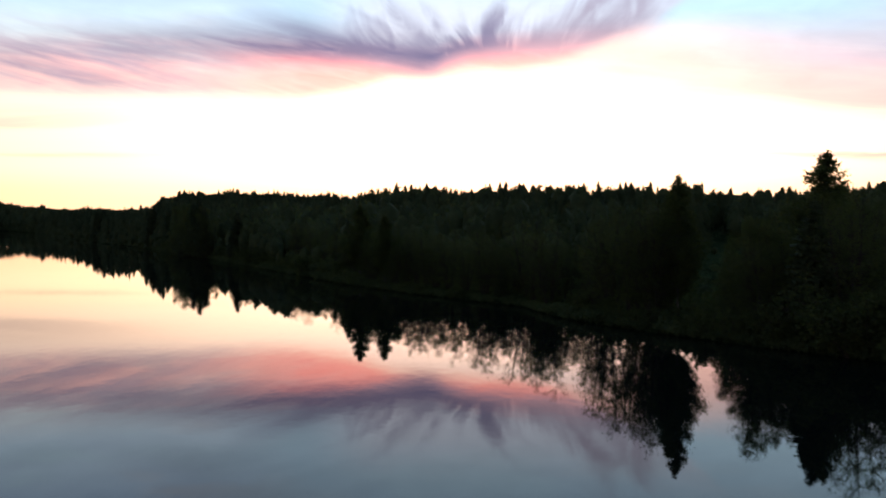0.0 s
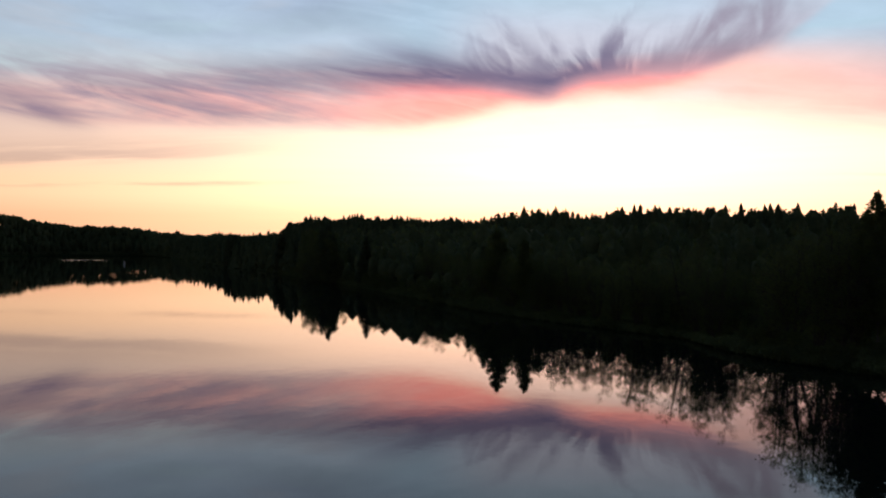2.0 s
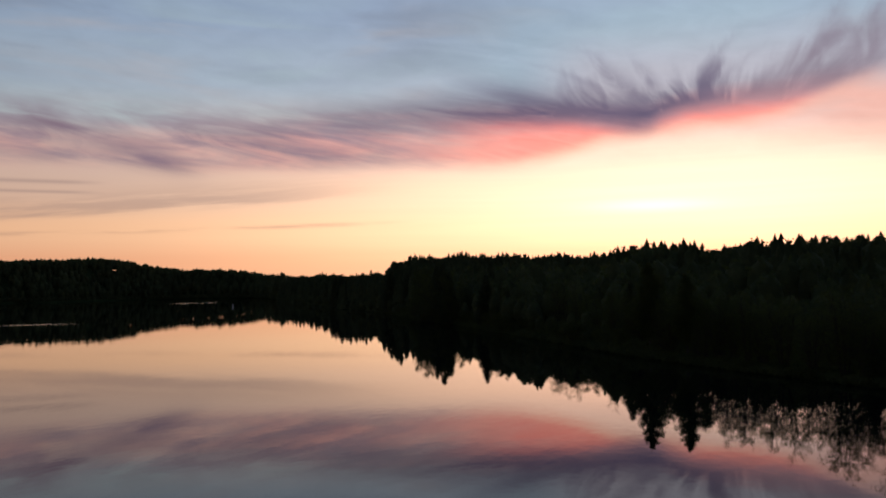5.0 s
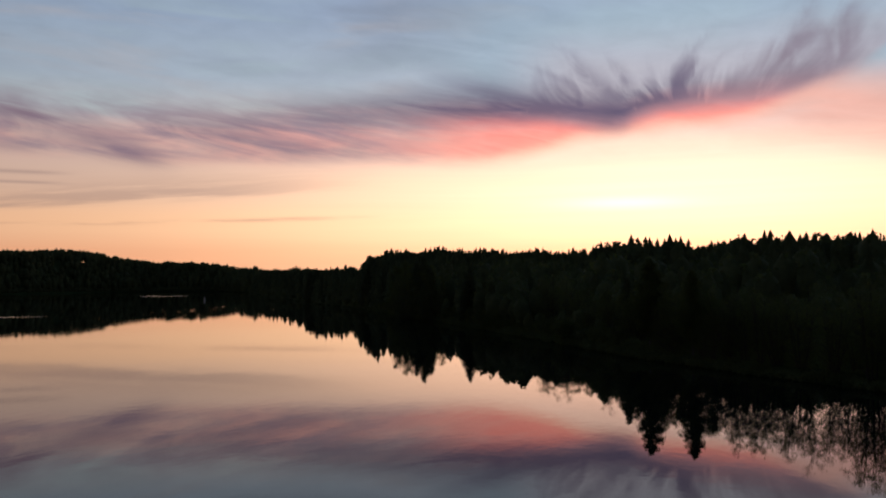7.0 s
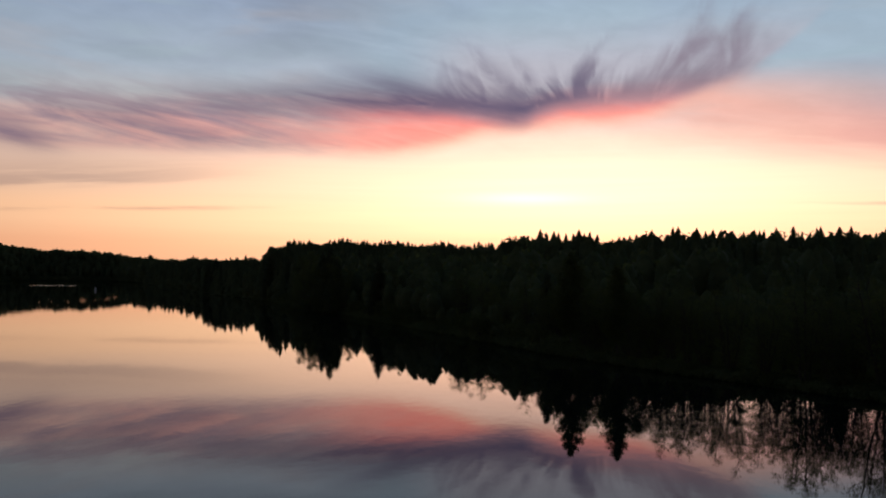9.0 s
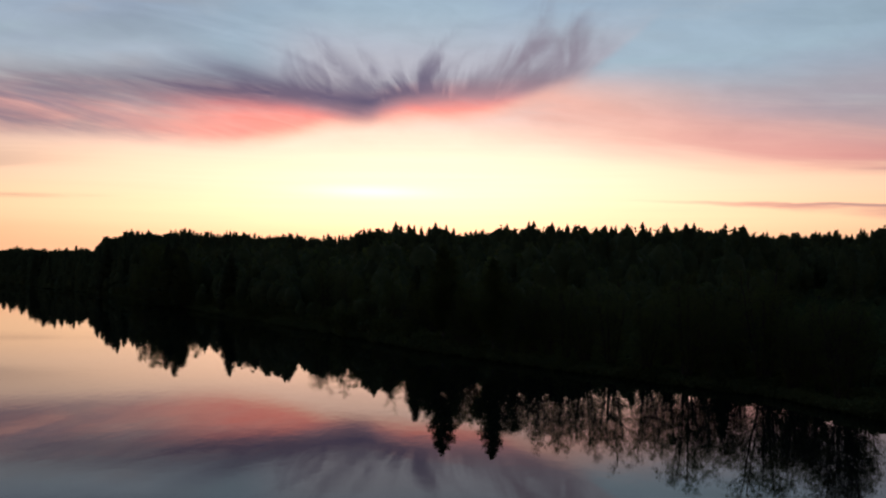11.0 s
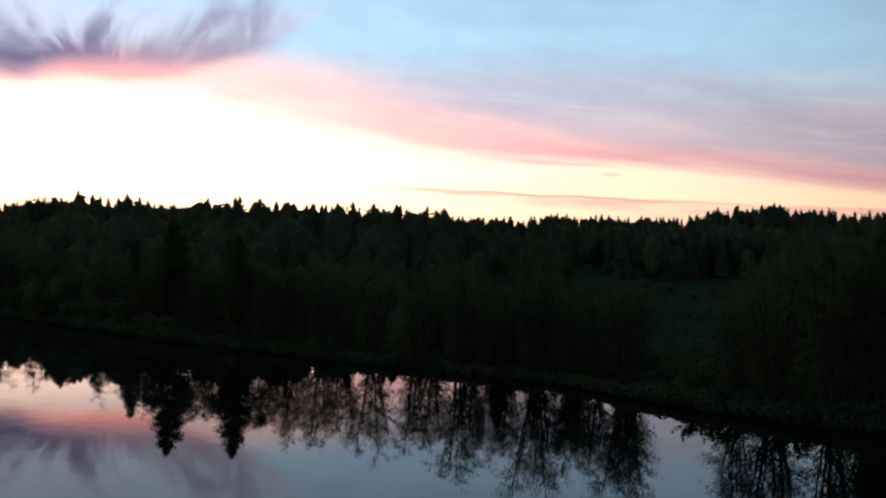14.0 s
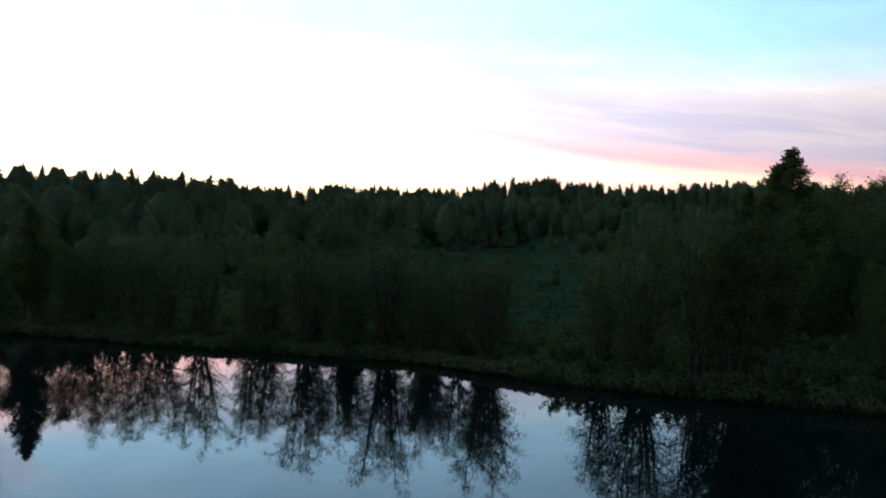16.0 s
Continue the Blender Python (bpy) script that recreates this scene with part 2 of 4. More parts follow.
# the second cloud, to the right: rose below, grey above, sinking away
rb = u.curve([(0, 9.6), (-8, 8.9), (-12.5, 8.1), (-14.3, 7.7), (-18, 7.1), (-21.5, 6.6), (-25, 6.3), (-28.7, 6.1), (-32, 6.0), (-36, 5.9), (-40, 5.7), (-43, 5.4), (-46, 5.0),
              (-51, 4.35), (-59, 3.7), (-80, 2.6)], -80, 0, 20)
rt = u.curve([(0, 11.0), (-8, 11.6), (-12.5, 12.3), (-18, 12.4), (-21.3, 11.8), (-25, 11.0), (-28.7, 9.8), (-32, 8.9), (-36, 8.2), (-40, 7.8), (-43, 7.4),
              (-51, 6.6), (-59, 5.6), (-80, 4.2)], -80, 0, 20)
sink = fuzz(wt, vec(wt, u * 0.09 + 6.0, (v - u * 0.10) * 0.9), 1.0, 5, 0.58, 0.4)
vr = v + (sink - 0.5) * 0.9
loose = u.step(-30, -12)
rose = vr.step(rb - 0.35 - loose * 0.9, rb + 0.8 + loose * 1.2) * vr.step(rt + 0.9, rb + 0.9 + loose * 1.6) * (v - rim).step(1.3, 0.2) * u.step(-3.0, -12)
coral = blend(wt, blend(wt, (0.90, 0.50, 0.42), (0.77, 0.335, 0.325), u.step(-14, -30)), (0.53, 0.26, 0.285), u.step(-25, -43))
sky = blend(wt, sky, coral, rose * (sink.step(0.3, 0.6) * 0.16 + 0.72))
greytop = u.curve([(0, 12.0), (-16, 12.2), (-24, 12.6), (-32, 12.9), (-39, 12.9), (-46, 11.0), (-52, 10.0), (-60, 9.3), (-80, 8.0)], -80, 0, 20)
grey = vr.step(rb + 0.8, rt) * (v + (sink - 0.5) * 3.0).step(greytop + 1.2, greytop - 2.2) * u.step(-12, -25) * (v - rim).step(0.3, -0.6)
patch = sink.step(0.30, 0.62)
sky = blend(wt, sky, blend(wt, (0.36, 0.325, 0.41), (0.30, 0.275, 0.36), u.step(-34, -46)), grey * (patch * 0.2 + 0.5 + u.step(-36, -52) * 0.12))

# it darkens away from the sunset
away = (off / DEG).op("COSINE") * 0.5 + 0.5
level = (away.op("POWER", 2.2) * 0.72 + 0.28 + away.step(0.42, 0.05) * 0.10) * (u.step(-38, -66) * -0.24 + 1.0)
level = level * (u.step(14, 38) * v.step(9.0, 6.0) * -0.12 + 1.0)
level = level * v.step(60, 15) + level * v.step(15, 60) * 0.8
dim = wt.nodes.new("ShaderNodeVectorMath")
dim.operation = "SCALE"
puffs = fuzz(wt, vec(wt, u * 0.3 + 1.0, v * 0.8 - u * 0.06), 1.0, 5, 0.62, 0.4)
level = level * ((puffs - 0.5) * v.step(6.5, 9.5) * 0.24 + 1.0)
wt.links.new(sky, dim.inputs[0])
wt.links.new(level.socket, dim.inputs["Scale"])
drawn = wt.nodes.new("ShaderNodeBackground")
wt.links.new(dim.outputs[0], drawn.inputs[0])
drawn.inputs[1].default_value = 1.0
wout = wt.nodes.new("ShaderNodeOutputWorld")
wt.links.new(drawn.outputs[0], wout.inputs[0])

sun = new("sun", bpy.data.lights.new("sun", "SUN"))
sun.data.energy, sun.data.angle, sun.data.color = 0.5, radians(2.0), (1.0, 0.62, 0.36)
sun.matrix_world = look((0, 0, 0), (-math.sin(radians(SUN_AZ)), -math.cos(radians(SUN_AZ)), -math.tan(radians(1.0))))

# ---- materials ----


def material(name):
    m = bpy.data.materials.new(name)
    m.use_nodes = True
    t = m.node_tree
    return m, t, t.nodes["Principled BSDF"]


def surface(name, a, b, scale, rough=0.8, bump=0.0, per_object=0.0, per_island=0.0, fine=8.0, thin=0.0):
    """Two colours blended by a coarse and a fine noise, with relief; alike things vary a little."""
    m, t, bsdf = material(name)
    at = t.nodes.new("ShaderNodeTexCoord").outputs["Object"]
    coarse, grain = fuzz(t, at, scale, 4, 0.6), fuzz(t, at, scale * fine, 3, 0.6)
    mix = coarse.step(0.3, 0.7) * 0.65 + grain.step(0.3, 0.7) * 0.35
    if per_island:
        g = t.nodes.new("ShaderNodeNewGeometry")
        mix = mix + (Ex(t, g.outputs["Random Per Island"]) - 0.5) * per_island
    if per_object:
        g = t.nodes.new("ShaderNodeObjectInfo")
        mix = mix + (Ex(t, g.outputs["Random"]) - 0.5) * per_object
    colour = blend(t, a, b, mix)
    t.links.new(colour, bsdf.inputs["Base Color"])
    if thin:
        through_leaf, both = t.nodes.new("ShaderNodeBsdfTranslucent"), t.nodes.new("ShaderNodeMixShader")
        t.links.new(blend(t, colour, (0.95, 1.0, 0.55), 1.0, "MULTIPLY"), through_leaf.inputs[0])
        both.inputs[0].default_value = thin
        t.links.new(bsdf.outputs[0], both.inputs[1])
        t.links.new(through_leaf.outputs[0], both.inputs[2])
        t.links.new(both.outputs[0], t.nodes["Material Output"].inputs[0])
    bsdf.inputs["Roughness"].default_value = rough
    bsdf.inputs["Specular IOR Level"].default_value = 0.08
    if bump:
        n = t.nodes.new("ShaderNodeBump")
        n.inputs["Strength"].default_value, n.inputs["Distance"].default_value = bump, 0.05
        t.links.new(grain.socket, n.inputs["Height"])
        t.links.new(n.outputs[0], bsdf.inputs["Normal"])
    return m


NEEDLES = surface("spruce_needles", (0.032, 0.044, 0.021), (0.064, 0.078, 0.037), 0.8, 0.85, 0, 0.5, 0.6)
LEAVES = surface("young_leaves", (0.046, 0.060, 0.023), (0.096, 0.114, 0.043), 0.5, 0.7, 0, 0.5, 0.7, thin=0.4)
SHRUB = surface("willow_leaves", (0.044, 0.056, 0.023), (0.090, 0.108, 0.043), 0.6, 0.75, 0, 0.5, 0.7, thin=0.4)
WOODS = surface("far_woods", (0.047, 0.061, 0.030), (0.094, 0.116, 0.056), 0.05, 0.85, 0, 0, 0.22, thin=0.4)
BARK = surface("grey_bark", (0.022, 0.019, 0.016), (0.06, 0.052, 0.043), 3.0, 0.9, 0.5, 0.3)
BIRCHBARK = surface("birch_bark", (0.03, 0.027, 0.024), (0.11, 0.105, 0.095), 2.2, 0.8, 0.4, 0.3)
GRASS = surface("meadow_grass", (0.020, 0.035, 0.014), (0.040, 0.056, 0.025), 0.06, 0.9, 0.6, 0, 0, 40)
BLADES = surface("tall_grass", (0.020, 0.034, 0.013), (0.040, 0.053, 0.024), 0.4, 0.85, 0, 0, 0.8)
for m in (GRASS, BLADES):
    m.node_tree.nodes["Principled BSDF"].inputs["Specular IOR Level"].default_value = 0.0
PAINT = surface("weathered_white_paint", (0.36, 0.37, 0.38), (0.5, 0.5, 0.5), 4.0, 0.45, 0.1)
STEEL = surface("galvanised_steel", (0.25, 0.25, 0.26), (0.4, 0.4, 0.4), 6.0, 0.4, 0.1)

WATER, wm, wb = material("calm_river_water")
at = wm.nodes.new("ShaderNodeTexCoord").outputs["Object"]
stretch = wm.nodes.new("ShaderNodeMapping")
stretch.inputs["Scale"].default_value = (1.0, 0.55, 1.0)
stretch.inputs["Rotation"].default_value = (0, 0, 0.35)
wm.links.new(at, stretch.inputs["Vector"])
ripple = fuzz(wm, stretch.outputs[0], 0.9, 3, 0.5, 0.3) + fuzz(wm, stretch.outputs[0], 0.08, 2, 0.5) * 3.0
wbump = wm.nodes.new("ShaderNodeBump")
wbump.inputs["Strength"].default_value, wbump.inputs["Distance"].default_value = 0.25, 0.012
wm.links.new(ripple.socket, wbump.inputs["Height"])
wm.links.new(wbump.outputs[0], wb.inputs["Normal"])
wb.inputs["Base Color"].default_value = (0.002, 0.004, 0.004, 1)
wb.inputs["Roughness"].default_value, wb.inputs["IOR"].default_value = 0.015, 1.285

RIPPLED, rm, rbs = material("wind_ruffled_water")
at = rm.nodes.new("ShaderNodeTexCoord").outputs["Object"]
rbump = rm.nodes.new("ShaderNodeBump")
rbump.inputs["Strength"].default_value, rbump.inputs["Distance"].default_value = 0.5, 0.06
rm.links.new(fuzz(rm, at, 1.5, 3, 0.6).socket, rbump.inputs["Height"])
rm.links.new(rbump.outputs[0], rbs.inputs["Normal"])
rbs.inputs["Base Color"].default_value = (0.004, 0.006, 0.005, 1)
rbs.inputs["Roughness"].default_value, rbs.inputs["IOR"].default_value = 0.15, 1.34

# ---- lie of the land ----
# the lake's shore, from the near right bank up the river and round by the far left bank
SHORE = np.array([(120, -300), (112, -60), (92, 18), (62, 46), (43, 64), (30, 80), (24, 89), (18, 99), (14.5, 106.5), (12.6, 114.5), (11.2, 121.5),
                  (5.5, 128.5), (1, 135.5), (-4.5, 142.5), (-19, 167), (-48, 229), (-91, 320), (-130, 397), (-195, 505), (-262, 630), (-370, 840), (-475, 1040), (-620, 1270),
                  (-760, 1290), (-770, 1120), (-770, 1000), (-830, 880), (-900, 600), (-900, 250), (-860, 0), (-420, -260), (-150, -340)], float)
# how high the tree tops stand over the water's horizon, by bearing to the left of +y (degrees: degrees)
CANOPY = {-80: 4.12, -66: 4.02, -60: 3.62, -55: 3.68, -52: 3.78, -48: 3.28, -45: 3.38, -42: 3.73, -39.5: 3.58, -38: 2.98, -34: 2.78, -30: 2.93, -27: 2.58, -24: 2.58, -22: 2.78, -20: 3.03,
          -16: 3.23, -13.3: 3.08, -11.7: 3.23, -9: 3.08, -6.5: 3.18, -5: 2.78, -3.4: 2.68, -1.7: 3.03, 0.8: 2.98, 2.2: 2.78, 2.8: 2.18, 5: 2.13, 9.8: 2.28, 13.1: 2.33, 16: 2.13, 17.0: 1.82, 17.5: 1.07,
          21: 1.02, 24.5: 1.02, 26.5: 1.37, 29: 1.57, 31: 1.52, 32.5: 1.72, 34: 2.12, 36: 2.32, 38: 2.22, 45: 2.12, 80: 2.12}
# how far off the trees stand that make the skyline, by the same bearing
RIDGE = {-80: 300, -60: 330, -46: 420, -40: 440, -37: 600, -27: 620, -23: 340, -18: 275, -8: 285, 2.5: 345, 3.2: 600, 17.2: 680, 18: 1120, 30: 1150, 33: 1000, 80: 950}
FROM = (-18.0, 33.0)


def shore_distance(x, y, line=None, closed=True):
    """Metres to the shore (always positive) and whether the point is in the water."""
    a = SHORE if line is None else line
    b = np.roll(a, -1, axis=0)
    if not closed:
        a, b = a[:-1], a[1:]
    best = np.full(x.shape, 1e9)
    wet = np.zeros(x.shape, bool)
    for (ax, ay), (bx, by) in zip(a, b):
        ex, ey = bx - ax, by - ay
        k = np.clip(((x - ax) * ex + (y - ay) * ey) / (ex * ex + ey * ey), 0, 1)
        best = np.minimum(best, np.hypot(x - ax - k * ex, y - ay - k * ey))
        if ay != by:
            cross = ((ay > y) != (by > y)) & (x < ex * (y - ay) / (by - ay) + ax)
            wet ^= cross
    return best, wet


def waves(x, y):
    """Slow, repeatable unevenness between about -1 and 1."""
    return (np.sin(x * 0.021 + 1.3) * np.cos(y * 0.017 - 0.4) + 0.6 * np.sin(x * 0.053 - y * 0.031 + 2.0) + 0.4 * np.cos(x * 0.11 + y * 0.09)) / 2.0


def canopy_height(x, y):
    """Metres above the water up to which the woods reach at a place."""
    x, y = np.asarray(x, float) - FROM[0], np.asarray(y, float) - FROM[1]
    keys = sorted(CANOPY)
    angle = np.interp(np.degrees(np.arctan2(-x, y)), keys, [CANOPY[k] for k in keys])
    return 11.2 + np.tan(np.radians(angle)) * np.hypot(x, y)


def ground_height(x, y):
    x, y = np.asarray(x, float), np.asarray(y, float)
    s, wet = shore_distance(x, y)
    t = np.clip(s / 2.5, 0, 1)
    lip = t * t * (3 - 2 * t) * 0.45
    quick = np.maximum(np.clip((y - 420) / 150, 0, 1), np.clip((-x - 300) / 60, 0, 1))
    t = np.clip((s - 40 * (1 - quick) - 2) / (140 - 85 * quick), 0, 1)
    rise = np.clip(canopy_height(x, y) - 20.5, 0, 48) * t * t * (3 - 2 * t)
    land = lip + rise + waves(x, y) * np.clip(s / 60, 0, 1) * 0.8
    bed = -0.25 - np.minimum(s * 0.12, 2.5) + 0.25 * np.exp(-s / 1.0)
    return np.where(wet, bed, land)


def mesh_from(name, verts, faces, mat, smooth=False):
    me = bpy.data.meshes.new(name)
    me.from_pydata([tuple(p) for p in verts], [], [tuple(f) for f in faces])
    me.materials.append(mat)
    if smooth:
        me.polygons.foreach_set("use_smooth", [True] * len(me.polygons))
    me.update()
    return me


def build_ground():
    def tail(start, way, d):
        out = []
        while abs(start) < 4600:
            d *= 1.25
            start += way * d
            out.append(float(np.clip(start, -4600, 4600)))
        return out
    gx = tail(-704, -1, 6)[::-1] + list(np.arange(-704, -62, 6.0)) + list(np.arange(-62, 80, 2.2)) + list(np.arange(80, 330, 7.0))
    gx += tail(gx[-1], 1, 7)
    gy = tail(50, -1, 6)[::-1] + list(np.arange(50, 262, 2.2)) + list(np.arange(262, 1240, 6.0))
    gy += tail(gy[-1], 1, 6)
    X, Y = np.meshgrid(gx, gy)
    Z = ground_height(X, Y)
    w = len(gx)
    faces = [(j * w + i, j * w + i + 1, (j + 1) * w + i + 1, (j + 1) * w + i) for j in range(len(gy) - 1) for i in range(w - 1)]
    me = mesh_from("ground", np.stack([X, Y, Z], -1).reshape(-1, 3), faces, GRASS, True)
    tagged(new("ground", me), "dusky grass banks rising gently to wooded hills", "ground", kind="structure")


def build_water():
    n = 40
    verts = [(-1400 + 1700 * i / n, -500 + 2200 * j / n, 0.0) for j in range(n + 1) for i in range(n + 1)]
    faces = [(j * (n + 1) + i, j * (n + 1) + i + 1, (j + 1) * (n + 1) + i + 1, (j + 1) * (n + 1) + i) for j in range(n) for i in range(n)]
    tagged(new("water", mesh_from("water", verts, faces, WATER, True)), "still river water mirroring the sunset sky", "water", kind="structure")


def ruffled_patch(cx, cy, length, width, turn):
    """A long streak of wind-ruffled water, lying just over the calm sheet."""
    n = 28
    verts, faces = [], []
    for i in range(n + 1):
        k = i / n
        half = width * (math.sin(math.pi * k) ** 0.6) * (0.75 + 0.25 * math.sin(9 * k + cx))
        for side in (-1, 1):
            verts.append((length * (k - 0.5), side * half, 0.0))
    for i in range(n):
        faces.append((2 * i, 2 * i + 2, 2 * i + 3, 2 * i + 1))
    ob = new("water_streak", mesh_from("water_streak", verts, faces, RIPPLED))
    ob.matrix_world = pose(cx, cy, 0.006, 0, 0, turn)
    tagged(ob, "pale streak of wind-ruffled water", "water", kind="structure")


build_ground()
build_water()
ruffled_patch(-453, 800, 46, 28.0, 32)
ruffled_patch(-236, 300, 40, 4.0, 34)

# ---- plants ----


def part(name, me, parent, label=""):
    ob = new(name, me)
    ob.parent = parent
    return tagged(ob, label)


class Shape:
    """Gathers vertices and faces of one mesh."""

    def __init__(self):
        self.v, self.f = [], []

    def tube(self, pts, radii, sides=5):
        base = len(self.v)
        for i, p in enumerate(pts):
            d = (pts[min(i + 1, len(pts) - 1)] - pts[max(i - 1, 0)]).normalized()
            a = d.orthogonal().normalized()
            b = d.cross(a)
            for k in range(sides):
                w = 2 * math.pi * k / sides
                self.v.append(p + (a * math.cos(w) + b * math.sin(w)) * radii[i])
        for i in range(len(pts) - 1):
            for k in range(sides):
                k2 = (k + 1) % sides
                self.f.append((base + i * sides + k, base + i * sides + k2, base + (i + 1) * sides + k2, base + (i + 1) * sides + k))

    def leaf(self, p, size, rng, droop=0.0):
        """A folded leaf spray: two triangles meeting at a bent midrib."""
        d = Vector((rng.gauss(0, 1), rng.gauss(0, 1), rng.gauss(0, 0.7) - droop)).normalized()
        s = d.cross(Vector((rng.gauss(0, 1), rng.gauss(0, 1), rng.gauss(0, 1)))).normalized()
        n = d.cross(s) * size * 0.25
        b = len(self.v)
        self.v += [p - d * size * 0.5, p + s * size * rng.uniform(0.3, 0.5) + n, p + d * size * 0.6, p - s * size * rng.uniform(0.3, 0.5) + n]
        self.f += [(b, b + 1, b + 2), (b, b + 2, b + 3)]

    def mesh(self, name, mat):
        return mesh_from(name, self.v, self.f, mat)


def limb(rng, start, way, length, r0, wood, tips, depth, bend=0.25, up=0.15, sides=5):
    """One limb with its side twigs; the ends are gathered in tips."""
    n = 4 if depth > 0 else 3
    pts, d, p = [start], way.normalized(), start
    for i in range(n):
        d = (d + Vector((rng.gauss(0, bend), rng.gauss(0, bend), rng.gauss(0, bend) + up)) * 0.6).normalized()
        p = p + d * (length / n)
        pts.append(p)
    wood.tube(pts, [max(r0 * (1 - 0.8 * i / n), 0.012) for i in range(n + 1)], sides)
    if depth == 0:
        tips.append((pts[-1], d))
        tips.append((pts[-2], d))
        return
    for i in range(1, n + 1):
        for _ in range(2 if i < n else 3):
            side = Vector((rng.gauss(0, 1), rng.gauss(0, 1), rng.gauss(0.15, 0.5))).normalized()
            limb(rng, pts[i], d * 0.6 + side * 0.8, length * rng.uniform(0.35, 0.55), r0 * 0.42, wood, tips, depth - 1, bend, up, 3)


def make_clump_tree(seed, height, stems, spread, leaves, size, bare=0.25, name="alder_tree", bark=None, leafmat=None):
    """A tree of one or more leaning stems with airy twigs and young leaves."""
    rng = random.Random(seed)
    wood, crown, tips = Shape(), Shape(), []
    for k in range(stems):
        a = 2 * math.pi * (k + rng.random() * 0.7) / stems
        lean = spread * (rng.uniform(0.4, 1.0) if stems > 1 else 0.15)
        h = height * rng.uniform(0.78, 1.0) if k else height
        p = Vector((math.cos(a), math.sin(a), 0)) * (0.12 * stems if stems > 1 else 0)
        p.z = -0.4
        pts, n = [p], 9
        aim_ = Vector((math.cos(a) * lean, math.sin(a) * lean, 1.0))
        for i in range(n):
            aim_ = aim_ + Vector((rng.gauss(0, 0.06), rng.gauss(0, 0.06), 0.05))
            q = pts[-1] + aim_.normalized() * ((h * 0.93 + 0.4) / n)
            pts.append(q)
        r = (0.0095 if stems > 1 else 0.013) * height * rng.uniform(0.75, 1.1)
        wood.tube(pts, [r * (1 - 0.88 * i / n) + 0.012 for i in range(n + 1)], 6)
        for i in range(max(1, int(n * bare)), n + 1):
            f = i / n
            reach = height * (0.25 if stems > 1 else 0.29) * (1.15 - f) * rng.uniform(0.8, 1.15) + 0.35
            for _ in range(4 if stems == 1 else 3):
                b = rng.uniform(0, 2 * math.pi)
                way = Vector((math.cos(b), math.sin(b), rng.uniform(0.25, 0.9)))
                limb(rng, pts[i].lerp(pts[i - 1], rng.random()), way, reach, r * (1 - 0.85 * f) * 0.45 + 0.01, wood, tips, 1)
    per = max(1, leaves // max(1, len(tips)))
    for p, d in tips:
        for _ in range(per + (1 if rng.random() < leaves / max(1, len(tips)) - per else 0)):
            q = p + Vector((rng.gauss(0, 0.22), rng.gauss(0, 0.22), rng.gauss(-0.05, 0.2))) * (0.5 + height * 0.04)
            crown.leaf(q, size * rng.uniform(0.6, 1.3), rng, 0.3)
    root = new(name)
    part("trunk", wood.mesh(name + "_wood", bark or BARK), root)
    part("crown", crown.mesh(name + "_leaves", leafmat or LEAVES), root)
    return root


def make_spruce(seed, height, width, name="spruce_tree"):
    """A pointed spruce: a straight stem and drooping, ragged branches in whorls."""
    rng = random.Random(seed)
    wood, crown = Shape(), Shape()
    wood.tube([Vector((0, 0, -0.4)), Vector((0.05, 0, height * 0.5)), Vector((0, 0, height))], [0.014 * height, 0.009 * height, 0.012], 6)
    rows = int(height * 3.6)
    for i in range(rows):
        f = i / rows
        z = height * (0.06 + 0.93 * f)
        reach = width * min(1.0, 0.62 + f * 1.6) * (1 - f) ** 0.7 * rng.uniform(0.75, 1.2) + 0.12
        for k in range(rng.randint(9, 12)):
            a = rng.uniform(0, 2 * math.pi)
            r = reach * rng.uniform(0.65, 1.1)
            out = Vector((math.cos(a), math.sin(a), 0))
            side = Vector((-out.y, out.x, 0))
            p0 = Vector((0, 0, z + rng.uniform(-0.15, 0.15)))
            sag = rng.uniform(0.18, 0.4)
            for j in range(4):
                s0, s1 = j / 4, (j + 1) / 4
                w = r * 0.26 * (1 - s0 * 0.6) * rng.uniform(0.7, 1.2) + 0.05
                a0 = p0 + out * (r * s0) - Vector((0, 0, sag * r * s0 * (1.6 - s0)))
                a1 = p0 + out * (r * s1 + 0.08) - Vector((0, 0, sag * r * s1 * (1.6 - s1)))
                hang = Vector((0, 0, rng.uniform(0.1, 0.35) * (0.3 + r * 0.25)))
                b = len(crown.v)
                crown.v += [a0, a1 + side * w - hang, a1, a1 - side * w - hang]
                crown.f += [(b, b + 1, b + 2), (b, b + 2, b + 3)]
    for i in range(1900):
        f = 1 - rng.random() ** 0.55
        a, r = rng.uniform(0, 2 * math.pi), (width * min(1.0, 0.62 + f * 1.6) * (1 - f) ** 0.7 + 0.1) * rng.random() ** 0.4 * 0.8
        crown.leaf(Vector((math.cos(a) * r, math.sin(a) * r, height * (0.06 + 0.92 * f) - r * 0.3)), rng.uniform(0.3, 0.6), rng, 0.5)
    root = new(name)
    part("trunk", wood.mesh(name + "_wood", BARK), root)
    part("crown", crown.mesh(name + "_needles", NEEDLES), root)
    return root


